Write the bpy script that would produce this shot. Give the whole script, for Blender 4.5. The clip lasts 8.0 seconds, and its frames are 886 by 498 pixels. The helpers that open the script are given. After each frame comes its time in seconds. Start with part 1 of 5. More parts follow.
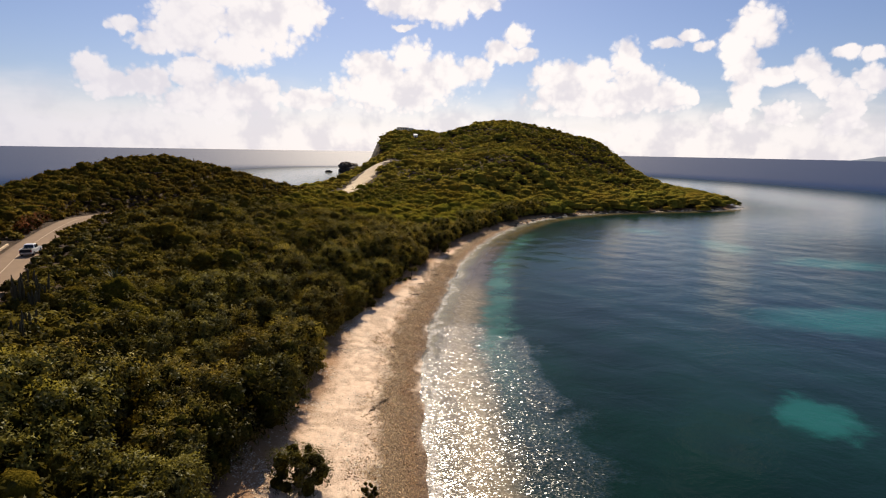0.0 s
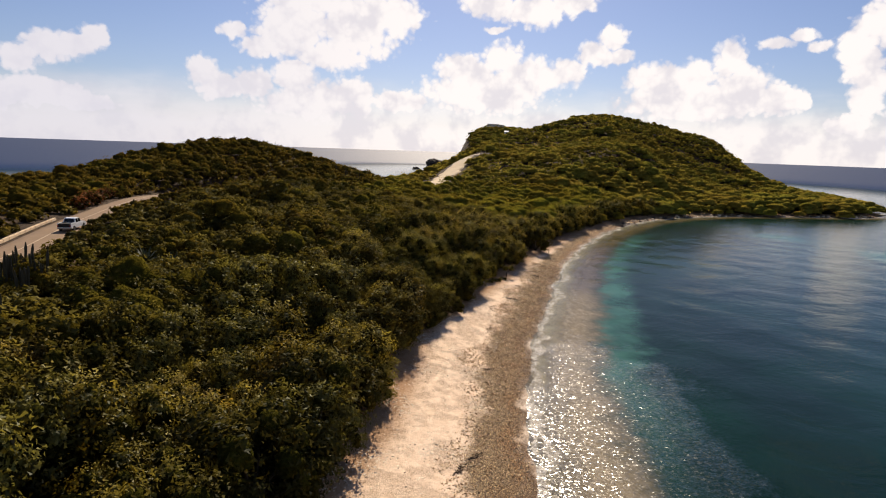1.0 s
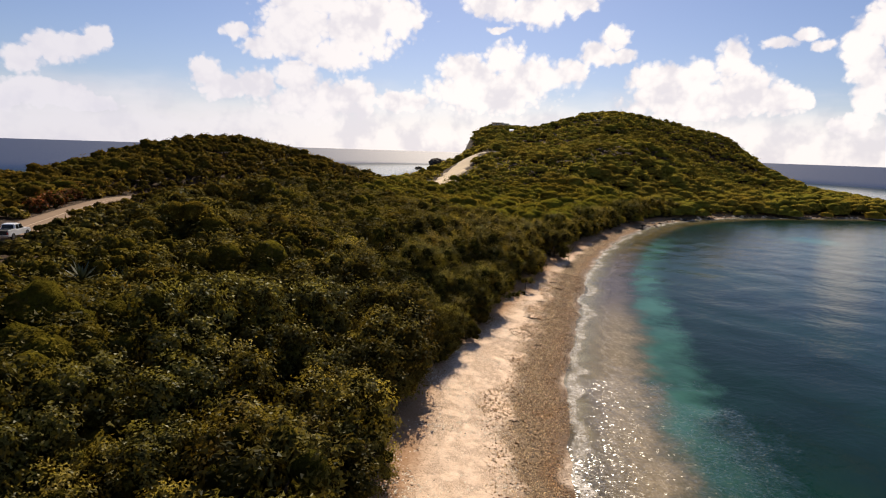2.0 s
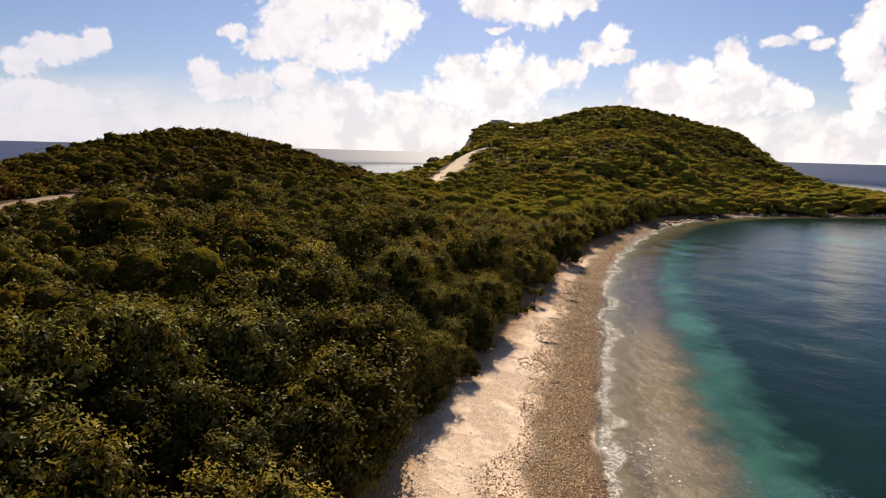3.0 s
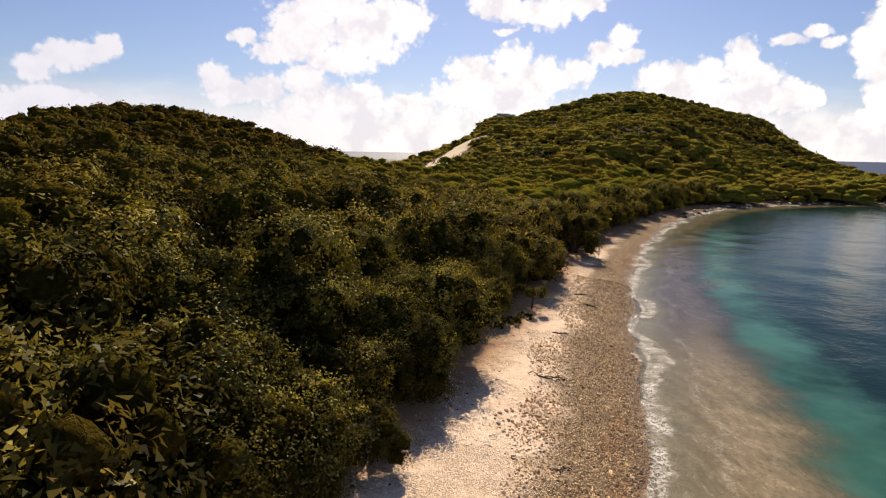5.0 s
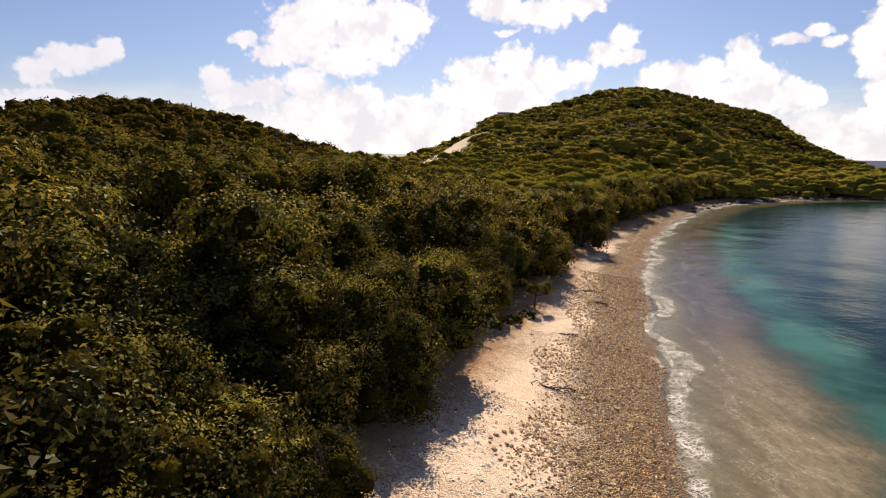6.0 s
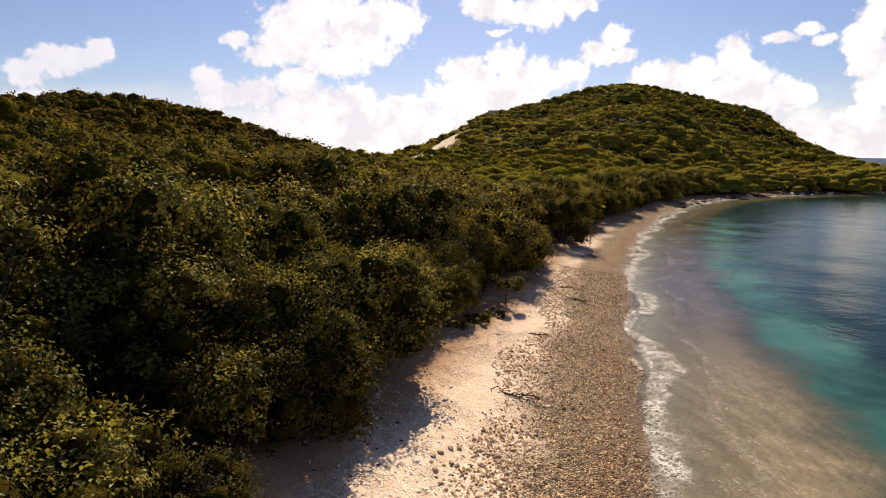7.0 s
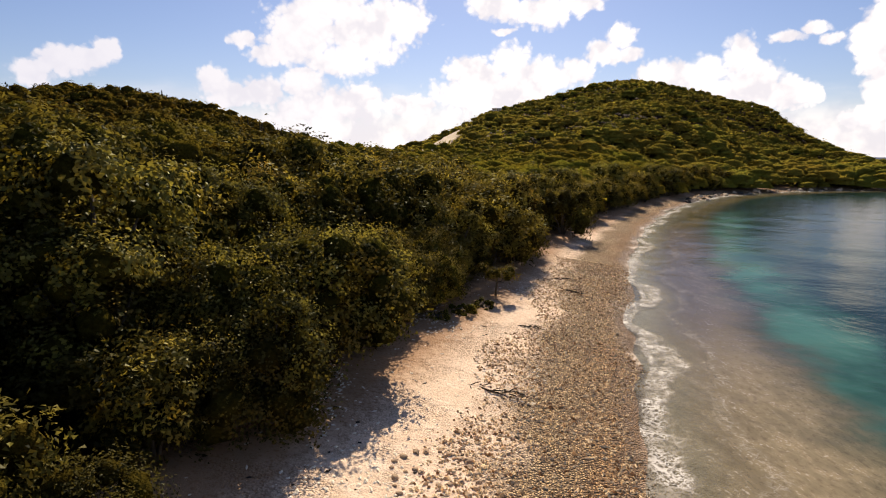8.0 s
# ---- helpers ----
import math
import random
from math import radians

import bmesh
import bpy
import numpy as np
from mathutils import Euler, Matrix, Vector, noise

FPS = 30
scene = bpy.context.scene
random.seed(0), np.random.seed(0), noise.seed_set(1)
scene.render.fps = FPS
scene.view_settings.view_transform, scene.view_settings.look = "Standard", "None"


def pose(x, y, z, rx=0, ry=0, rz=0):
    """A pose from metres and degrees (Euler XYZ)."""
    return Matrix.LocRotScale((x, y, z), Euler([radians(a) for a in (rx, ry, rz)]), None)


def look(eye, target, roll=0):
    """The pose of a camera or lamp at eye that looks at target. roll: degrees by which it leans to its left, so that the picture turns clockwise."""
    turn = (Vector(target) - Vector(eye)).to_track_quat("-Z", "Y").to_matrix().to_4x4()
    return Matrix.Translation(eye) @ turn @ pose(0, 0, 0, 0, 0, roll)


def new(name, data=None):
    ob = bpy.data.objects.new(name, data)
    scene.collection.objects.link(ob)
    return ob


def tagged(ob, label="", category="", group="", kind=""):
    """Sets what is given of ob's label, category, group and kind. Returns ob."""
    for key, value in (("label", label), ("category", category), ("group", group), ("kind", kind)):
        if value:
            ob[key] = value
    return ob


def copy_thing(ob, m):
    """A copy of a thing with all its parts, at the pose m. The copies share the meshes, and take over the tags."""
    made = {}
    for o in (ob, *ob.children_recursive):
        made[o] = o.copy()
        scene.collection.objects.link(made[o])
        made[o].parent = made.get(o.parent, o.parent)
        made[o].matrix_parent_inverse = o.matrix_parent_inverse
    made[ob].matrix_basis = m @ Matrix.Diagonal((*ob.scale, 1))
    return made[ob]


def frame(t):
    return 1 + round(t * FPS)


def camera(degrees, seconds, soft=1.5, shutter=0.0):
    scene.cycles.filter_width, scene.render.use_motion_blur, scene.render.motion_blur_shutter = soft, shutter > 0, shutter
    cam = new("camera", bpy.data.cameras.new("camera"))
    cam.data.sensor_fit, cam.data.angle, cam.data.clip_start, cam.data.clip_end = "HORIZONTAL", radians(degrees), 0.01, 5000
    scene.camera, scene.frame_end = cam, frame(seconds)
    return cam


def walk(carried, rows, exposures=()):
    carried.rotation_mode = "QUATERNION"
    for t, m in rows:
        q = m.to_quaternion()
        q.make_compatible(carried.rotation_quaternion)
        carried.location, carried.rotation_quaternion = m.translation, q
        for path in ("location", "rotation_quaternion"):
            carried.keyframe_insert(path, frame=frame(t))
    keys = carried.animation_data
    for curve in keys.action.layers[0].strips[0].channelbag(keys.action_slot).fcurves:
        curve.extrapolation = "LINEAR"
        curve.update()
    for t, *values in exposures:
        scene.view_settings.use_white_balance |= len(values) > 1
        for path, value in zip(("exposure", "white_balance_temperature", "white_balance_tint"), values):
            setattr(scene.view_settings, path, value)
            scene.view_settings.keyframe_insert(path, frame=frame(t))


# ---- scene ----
cam = camera(74.0, 8.0, soft=1.1)
PATH = [
    (0, (4.28, 4.86, 28.27), (-0.93, 103.31, 11.52), 1.0),
    (0.5, (1.56, 17.31, 24.73), (-14.88, 114.51, 7.88), 2.1),
    (1, (-0.18, 25.42, 23.15), (-19.43, 122.12, 6.40), 2.0),
    (1.5, (-2.02, 32.17, 22.70), (-21.72, 128.78, 5.95), 2.0),
    (3, (-6.04, 54.29, 20.23), (-25.69, 150.94, 3.57), 1.6),
    (3.5, (-5.88, 63.14, 19.01), (-26.18, 159.64, 2.61), 1.6),
    (4, (-6.22, 69.73, 17.47), (-27.07, 166.13, 1.02), 1.4),
    (4.5, (-5.86, 74.91, 15.74), (-26.86, 171.26, -0.71), 1.3),
    (6, (-6.40, 84.89, 12.52), (-27.90, 181.20, -3.64), 0.8),
    (6.5, (-5.72, 87.11, 12.02), (-27.07, 183.47, -4.14), 0.9),
    (7, (-5.04, 88.60, 11.55), (-25.50, 185.15, -4.65), 0.5),
    (7.5, (-4.55, 89.99, 10.95), (-25.50, 186.45, -5.25), 0.5),
    (8, (-4.33, 91.45, 10.30), (-25.63, 187.80, -6.00), 0.5),
]
walk(cam, [(t, look(eye, target, roll)) for t, eye, target, roll in PATH], [(0, 0.22), (1.5, 0.24), (3, 0.30), (6, 0.38), (8, 0.39)])

# ---- sky, sun ----
SUN_AZ, SUN_EL = -9.0, 38.0
CLOUDS_LEFT = [(-44.6, 7.0, 1.6, 1.1), (-46.6, 5.9, 1.3, 0.9), (-42.7, 7.2, 1.4, 0.9), (-41.4, 8.0, 0.9, 0.9), (-45.5, 3.3, 4.4, 1.1),
               (-47.9, 3.0, 2.2, 1.3), (-42.4, 2.8, 2.5, 0.8), (-30.8, 9.6, 1.1, 0.6), (-25.4, 10.3, 3.1, 2.3), (-20.3, 10.7, 3.7, 2.6), (-17.0, 11.8, 2.7, 1.9),
               (-28.1, 8.5, 1.8, 0.8), (-22.2, 8.0, 3.1, 1.1), (-23.1, 12.9, 3.1, 1.4), (-15.2, 11.6, 1.3, 1.0)]
CLOUDS_MIDDLE = [(-7.8, 13.1, 2.2, 1.1), (-3.7, 12.5, 2.9, 1.2), (-0.2, 13.3, 1.8, 0.9), (-7.0, 10.9, 0.9, 0.3), (3.5, 10.2, 1.2, 1.0), (2.2, 8.9, 1.5, 0.9),
                 (4.5, 8.8, 0.9, 0.7), (-6.4, 8.5, 1.8, 1.2), (-9.9, 7.3, 2.5, 1.3), (-3.4, 6.9, 2.7, 1.5), (-0.4, 7.2, 1.7, 1.1), (-7.6, 5.3, 5.5, 1.9),
                 (-33.3, 5.9, 1.2, 1.1), (-31.9, 4.8, 2.2, 1.0), (-28.9, 5.3, 2.0, 1.2), (-25.5, 5.9, 2.0, 1.3), (-25.7, 7.1, 0.9, 0.4)]
CLOUDS_RIGHT = [(-20.4, 4.9, 2.2, 1.2), (-23.5, 3.8, 5.0, 1.7), (-16.1, 4.3, 2.9, 1.0), (7.6, 6.8, 2.6, 1.2), (10.7, 7.0, 1.7, 1.3), (13.3, 8.2, 1.3, 1.4),
                (14.4, 6.0, 2.2, 1.6), (17.2, 4.9, 2.1, 1.2), (19.0, 4.9, 0.8, 0.7), (10.9, 4.7, 5.8, 1.7), (16.8, 9.4, 1.2, 0.4), (18.5, 9.9, 1.0, 0.5), (19.8, 9.0, 0.8, 0.4)]
CLOUDS_FAR_RIGHT = [(23.6, 10.3, 1.7, 1.6), (22.1, 9.0, 1.4, 1.4), (23.0, 7.5, 1.4, 1.5), (25.1, 6.4, 1.5, 0.8), (23.4, 5.1, 1.1, 1.6), (27.8, 6.9, 1.2, 1.0),
                    (29.0, 5.6, 1.1, 1.0), (30.6, 4.2, 1.3, 1.5), (32.0, 5.9, 1.2, 0.9), (31.9, 7.7, 0.9, 0.5), (30.1, 8.0, 0.9, 0.5), (26.0, 3.2, 1.5, 1.1),
                    (30.0, 2.6, 1.5, 1.1), (22.4, 2.8, 1.6, 0.9)]


class Nodes:
    """A short way to write node trees."""

    def __init__(self, tree):
        self.tree = tree
        tree.nodes.clear()

    def add(self, kind, inputs=(), **props):
        n = self.tree.nodes.new(kind)
        for k, v in props.items():
            if k == "operation":
                n.operation = v
            elif k == "blend_type":
                n.blend_type = v
            elif k == "data_type":
                n.data_type = v
            elif k == "attribute_name":
                n.attribute_name = v
            elif k == "noise_dimensions":
                n.noise_dimensions = v
            elif k == "feature":
                n.feature = v
            elif k == "use_clamp":
                n.use_clamp = v
            elif k == "interpolation_type":
                n.interpolation_type = v
        for key, v in (inputs.items() if isinstance(inputs, dict) else enumerate(inputs)):
            if v is None:
                continue
            if isinstance(v, bpy.types.NodeSocket):
                self.tree.links.new(v, n.inputs[key])
            else:
                n.inputs[key].default_value = v
        return n

    def math(self, op, a, b=0.0, c=0.0, clamp=False):
        return self.add("ShaderNodeMath", [a, b, c], operation=op, use_clamp=clamp).outputs[0]

    def vec(self, op, a, b=(0, 0, 0)):
        return self.add("ShaderNodeVectorMath", [a, b], operation=op)

    def step(self, lo, hi, v, to=(0.0, 1.0)):
        return self.add("ShaderNodeMapRange", {"Value": v, "From Min": lo, "From Max": hi, "To Min": to[0], "To Max": to[1]}, interpolation_type="SMOOTHSTEP").outputs[0]

    def noise(self, vector, scale, detail=3.0, rough=0.55, distortion=0.0):
        return self.add("ShaderNodeTexNoise", {"Vector": vector, "Scale": scale, "Detail": detail, "Roughness": rough, "Distortion": distortion})

    def mix(self, f, a, b, blend="MIX"):
        n = self.add("ShaderNodeMix", data_type="RGBA", blend_type=blend)
        for key, v in ((0, f), (6, a), (7, b)):
            if isinstance(v, bpy.types.NodeSocket):
                self.tree.links.new(v, n.inputs[key])
            elif key == 0:
                n.inputs[0].default_value = v
            else:
                n.inputs[key].default_value = (*v[:3], 1.0)
        return n.outputs[2]

    def link(self, a, b):
        self.tree.links.new(a, b)


def blobs(nd, uv, items, grow=1.0):
    """The largest of a set of soft ellipses: 1 in the middle of one, 0 on its rim, negative outside."""
    best = None
    for u, v, ru, rv in items:
        off = nd.vec("SUBTRACT", uv, (u, v, 0)).outputs[0]
        off = nd.vec("MULTIPLY", off, (grow / ru, grow / rv, 0)).outputs[0]
        f = nd.math("SUBTRACT", 1.0, nd.vec("LENGTH", off).outputs["Value"])
        best = f if best is None else nd.math("MAXIMUM", best, f)
    return best


def build_world():
    world = bpy.data.worlds.new("sky")
    scene.world = world
    world.use_nodes = True
    nd = Nodes(world.node_tree)
    sky = nd.add("ShaderNodeTexSky")
    sky.sky_type, sky.sun_disc = "NISHITA", False
    sky.sun_elevation, sky.sun_rotation = radians(SUN_EL), radians(SUN_AZ)
    sky.altitude, sky.air_density, sky.dust_density, sky.ozone_density = 0, 1.0, 0.4, 3.0
    way = nd.add("ShaderNodeTexCoord").outputs["Generated"]
    xyz = nd.add("ShaderNodeSeparateXYZ", [way]).outputs
    az = nd.math("MULTIPLY", nd.math("ARCTAN2", xyz[0], xyz[1]), 57.2958)
    el = nd.math("MULTIPLY", nd.math("ARCSINE", xyz[2]), 57.2958)
    uv = nd.add("ShaderNodeCombineXYZ", [az, el, 0.0]).outputs[0]
    # billows: rounded heads at two sizes push the outline about
    warp = nd.noise(uv, 0.6, 4.0, 0.6)
    push = nd.vec("MULTIPLY", nd.vec("SUBTRACT", warp.outputs["Color"], (0.5, 0.5, 0.5)).outputs[0], (1.1, 0.9, 0)).outputs[0]
    uvw = nd.vec("ADD", uv, push).outputs[0]
    d = blobs(nd, uvw, CLOUDS_LEFT, 0.74)
    for group in (CLOUDS_MIDDLE, CLOUDS_RIGHT, CLOUDS_FAR_RIGHT):
        d = nd.math("MAXIMUM", d, blobs(nd, uvw, group, 0.74))
    heads = nd.add("ShaderNodeTexVoronoi", {"Vector": uvw, "Scale": 0.75}).outputs["Distance"]
    knobs = nd.add("ShaderNodeTexVoronoi", {"Vector": uvw, "Scale": 1.9}).outputs["Distance"]
    # the same sort of cloud all round the rest of the sky
    far = nd.noise(nd.vec("MULTIPLY", uv, (0.06, 0.12, 0)).outputs[0], 1.0, 6.0, 0.6)
    ring = nd.step(46.0, 62.0, nd.math("ABSOLUTE", az))
    high = nd.step(15.0, 22.0, el)
    away = nd.math("MAXIMUM", ring, high)
    general = nd.math("MULTIPLY", nd.math("SUBTRACT", far.outputs[0], 0.61), 5.0)
    general = nd.math("SUBTRACT", general, nd.math("MULTIPLY", nd.math("SUBTRACT", 1.0, away), 4.0))
    d = nd.math("MAXIMUM", d, general)
    fine = nd.noise(uv, 0.9, 5.0, 0.55)
    billow = nd.math("ADD", nd.math("MULTIPLY", nd.math("SUBTRACT", 0.45, heads), 0.38), nd.math("MULTIPLY", nd.math("SUBTRACT", 0.45, knobs), 0.32))
    edge = nd.math("ADD", d, nd.math("ADD", billow, nd.math("MULTIPLY", nd.math("SUBTRACT", fine.outputs[0], 0.5), 0.5)))
    cover = nd.step(-0.07, 0.33, edge)
    # haze bank low over the sea
    bank = nd.noise(nd.vec("MULTIPLY", uv, (0.10, 0.35, 0)).outputs[0], 1.0, 4.0, 0.55)
    low = nd.step(6.2, 1.6, nd.math("ADD", el, nd.math("MULTIPLY", nd.math("SUBTRACT", bank.outputs[0], 0.5), 5.0)))
    cover = nd.math("MAXIMUM", cover, nd.math("MULTIPLY", low, 0.93))
    relief = nd.noise(nd.vec("ADD", uv, (0.3, -0.5, 3.0)).outputs[0], 0.32, 4.0, 0.5)
    lit = nd.step(0.33, 0.56, nd.math("ADD", relief.outputs[0], nd.math("MULTIPLY", billow, 0.30)))
    cloud = nd.mix(lit, (0.67, 0.67, 0.71), (0.85, 0.84, 0.83))
    cloud = nd.mix(nd.step(15.0, 50.0, nd.math("ABSOLUTE", nd.math("SUBTRACT", az, 5.0)), (0.0, 0.75)), cloud, (0.60, 0.62, 0.70))
    blue = nd.mix(1.0, sky.outputs[0], (0.95, 0.97, 1.14), "MULTIPLY")
    bg_sky = nd.add("ShaderNodeBackground", {"Color": blue, "Strength": 0.062})
    bg_cloud = nd.add("ShaderNodeBackground", {"Color": cloud, "Strength": 1.0})
    mixed = nd.add("ShaderNodeMixShader", [cover, bg_sky.outputs[0], bg_cloud.outputs[0]])
    out = nd.add("ShaderNodeOutputWorld")
    nd.link(mixed.outputs[0], out.inputs[0])


build_world()
sun = new("sun", bpy.data.lights.new("sun", "SUN"))
sun.data.energy, sun.data.angle, sun.data.color = 5.0, radians(0.53), (1.0, 0.89, 0.70)
SUN_WAY = Vector((math.sin(radians(SUN_AZ)) * math.cos(radians(SUN_EL)), math.cos(radians(SUN_AZ)) * math.cos(radians(SUN_EL)), math.sin(radians(SUN_EL))))
sun.matrix_world = look(SUN_WAY * 300, (0, 0, 0))
scene.view_settings.use_white_balance = True
scene.view_settings.white_balance_temperature, scene.view_settings.white_balance_tint = 6800, 15


# ---- materials ----
def material(name, rough=0.8, spec=0.3):
    m = bpy.data.materials.new(name)
    m.use_nodes = True
    nd = Nodes(m.node_tree)
    p = nd.add("ShaderNodeBsdfPrincipled", {"Roughness": rough, "Specular IOR Level": spec})
    out = nd.add("ShaderNodeOutputMaterial")
    nd.link(p.outputs[0], out.inputs[0])
    return m, nd, p, out


def place(nd):
    return nd.add("ShaderNodeNewGeometry").outputs["Position"]


def bump(nd, p, height, strength, distance):
    b = nd.add("ShaderNodeBump", {"Strength": strength, "Distance": distance, "Height": height})
    nd.link(b.outputs[0], p.inputs["Normal"])
    return b


def plain(name, colour, rough=0.7, spec=0.4, metal=0.0, vary=0.25, scale=6.0):
    """A painted or natural surface with mottling at two sizes."""
    m, nd, p, _ = material(name, rough, spec)
    where = nd.add("ShaderNodeTexCoord").outputs["Object"]
    a, b = nd.noise(where, scale, 4.0), nd.noise(where, scale * 7, 3.0)
    f = nd.math("ADD", nd.math("MULTIPLY", a.outputs[0], 0.65), nd.math("MULTIPLY", b.outputs[0], 0.35))
    dark = tuple(c * (1 - vary) for c in colour)
    light = tuple(min(1, c * (1 + vary)) for c in colour)
    nd.link(nd.mix(f, dark, light), p.inputs["Base Color"])
    p.inputs["Metallic"].default_value = metal
    bump(nd, p, b.outputs[0], 0.25, 0.02)
    return m


def spray_facing(nd):
    """The way the leafy spray faces, kept on the mesh of its plant."""
    spray = nd.add("ShaderNodeAttribute", attribute_name="spray").outputs["Vector"]
    turn = nd.add("ShaderNodeVectorTransform", [spray])
    turn.vector_type, turn.convert_from, turn.convert_to = "NORMAL", "OBJECT", "WORLD"
    return nd.vec("NORMALIZE", turn.outputs[0]).outputs[0]


def leaf_material(name, dark, light, dry, patch=0.16, sunlit=0.3, sheen=0.03):
    """Leaves: hue by shrub (broad noise), by leaf (each island) and some dry ones; light comes through them.
    A leaf lies with the rounded spray that carries it, so the spray's facing is kept on the mesh."""
    m = bpy.data.materials.new(name)
    m.use_nodes = True
    nd = Nodes(m.node_tree)
    geo = nd.add("ShaderNodeNewGeometry")
    info = nd.add("ShaderNodeObjectInfo")
    facing = spray_facing(nd)
    tone = nd.add("ShaderNodeAttribute", attribute_name="tone").outputs["Fac"]
    broad = nd.noise(nd.vec("MULTIPLY", geo.outputs["Position"], (0.8, 0.8, 3.0)).outputs[0], patch, 3.0, 0.6)
    island = geo.outputs["Random Per Island"]
    f = nd.math("ADD", nd.math("MULTIPLY", nd.step(0.32, 0.68, broad.outputs[0]), 0.7), nd.math("MULTIPLY", island, 0.3))
    c = nd.mix(f, dark, light)
    dryness = nd.math("MULTIPLY", nd.step(0.54, 0.72, nd.noise(geo.outputs["Position"], patch * 0.55, 3.0, 0.6).outputs[0]), 0.6)
    dryness = nd.math("MULTIPLY", dryness, nd.math("MULTIPLY_ADD", island, 0.4, 0.35))
    c = nd.mix(dryness, c, dry)
    each = nd.math("MULTIPLY", nd.math("MULTIPLY_ADD", info.outputs["Random"], 0.6, 0.65), tone)
    c = nd.mix(1.0, c, nd.add("ShaderNodeCombineXYZ", [each, each, each]).outputs[0], "MULTIPLY")
    p = nd.add("ShaderNodeBsdfDiffuse", {"Color": c, "Normal": facing})
    t = nd.add("ShaderNodeBsdfTranslucent", {"Color": nd.mix(1.0, c, (1.5, 1.25, 0.5), "MULTIPLY"), "Normal": facing})
    s = nd.add("ShaderNodeMixShader", [sunlit, p.outputs[0], t.outputs[0]])
    g = nd.add("ShaderNodeBsdfGlossy", {"Color": (0.9, 0.95, 0.8, 1), "Roughness": 0.42})
    s = nd.add("ShaderNodeMixShader", [sheen, s.outputs[0], g.outputs[0]])
    out = nd.add("ShaderNodeOutputMaterial")
    nd.link(s.outputs[0], out.inputs[0])
    return m


def mass_material(name, dark, light, shade_share=0.6):
    """The close inner foliage of a shrub: small leaf clumps, the shade between them put in the colour by noise."""
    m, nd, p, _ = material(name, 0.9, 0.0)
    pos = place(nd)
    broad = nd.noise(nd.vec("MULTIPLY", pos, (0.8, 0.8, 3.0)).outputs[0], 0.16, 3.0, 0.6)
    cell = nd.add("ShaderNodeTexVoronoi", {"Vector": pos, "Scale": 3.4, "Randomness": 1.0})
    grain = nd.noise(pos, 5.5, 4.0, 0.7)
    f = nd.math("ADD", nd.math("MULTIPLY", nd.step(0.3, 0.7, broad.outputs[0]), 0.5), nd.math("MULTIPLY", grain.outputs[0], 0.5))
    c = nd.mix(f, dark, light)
    gap_shade = nd.step(0.40, 0.58, nd.noise(pos, 2.2, 5.0, 0.7).outputs[0])
    c = nd.mix(nd.math("MULTIPLY", gap_shade, shade_share), c, (0.024, 0.018, 0.003))
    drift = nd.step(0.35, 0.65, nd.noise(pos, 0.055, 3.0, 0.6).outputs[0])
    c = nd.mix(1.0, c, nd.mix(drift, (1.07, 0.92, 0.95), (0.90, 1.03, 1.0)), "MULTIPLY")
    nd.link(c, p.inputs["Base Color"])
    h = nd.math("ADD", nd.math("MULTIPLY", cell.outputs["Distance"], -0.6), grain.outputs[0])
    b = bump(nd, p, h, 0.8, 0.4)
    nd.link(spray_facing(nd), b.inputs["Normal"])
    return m


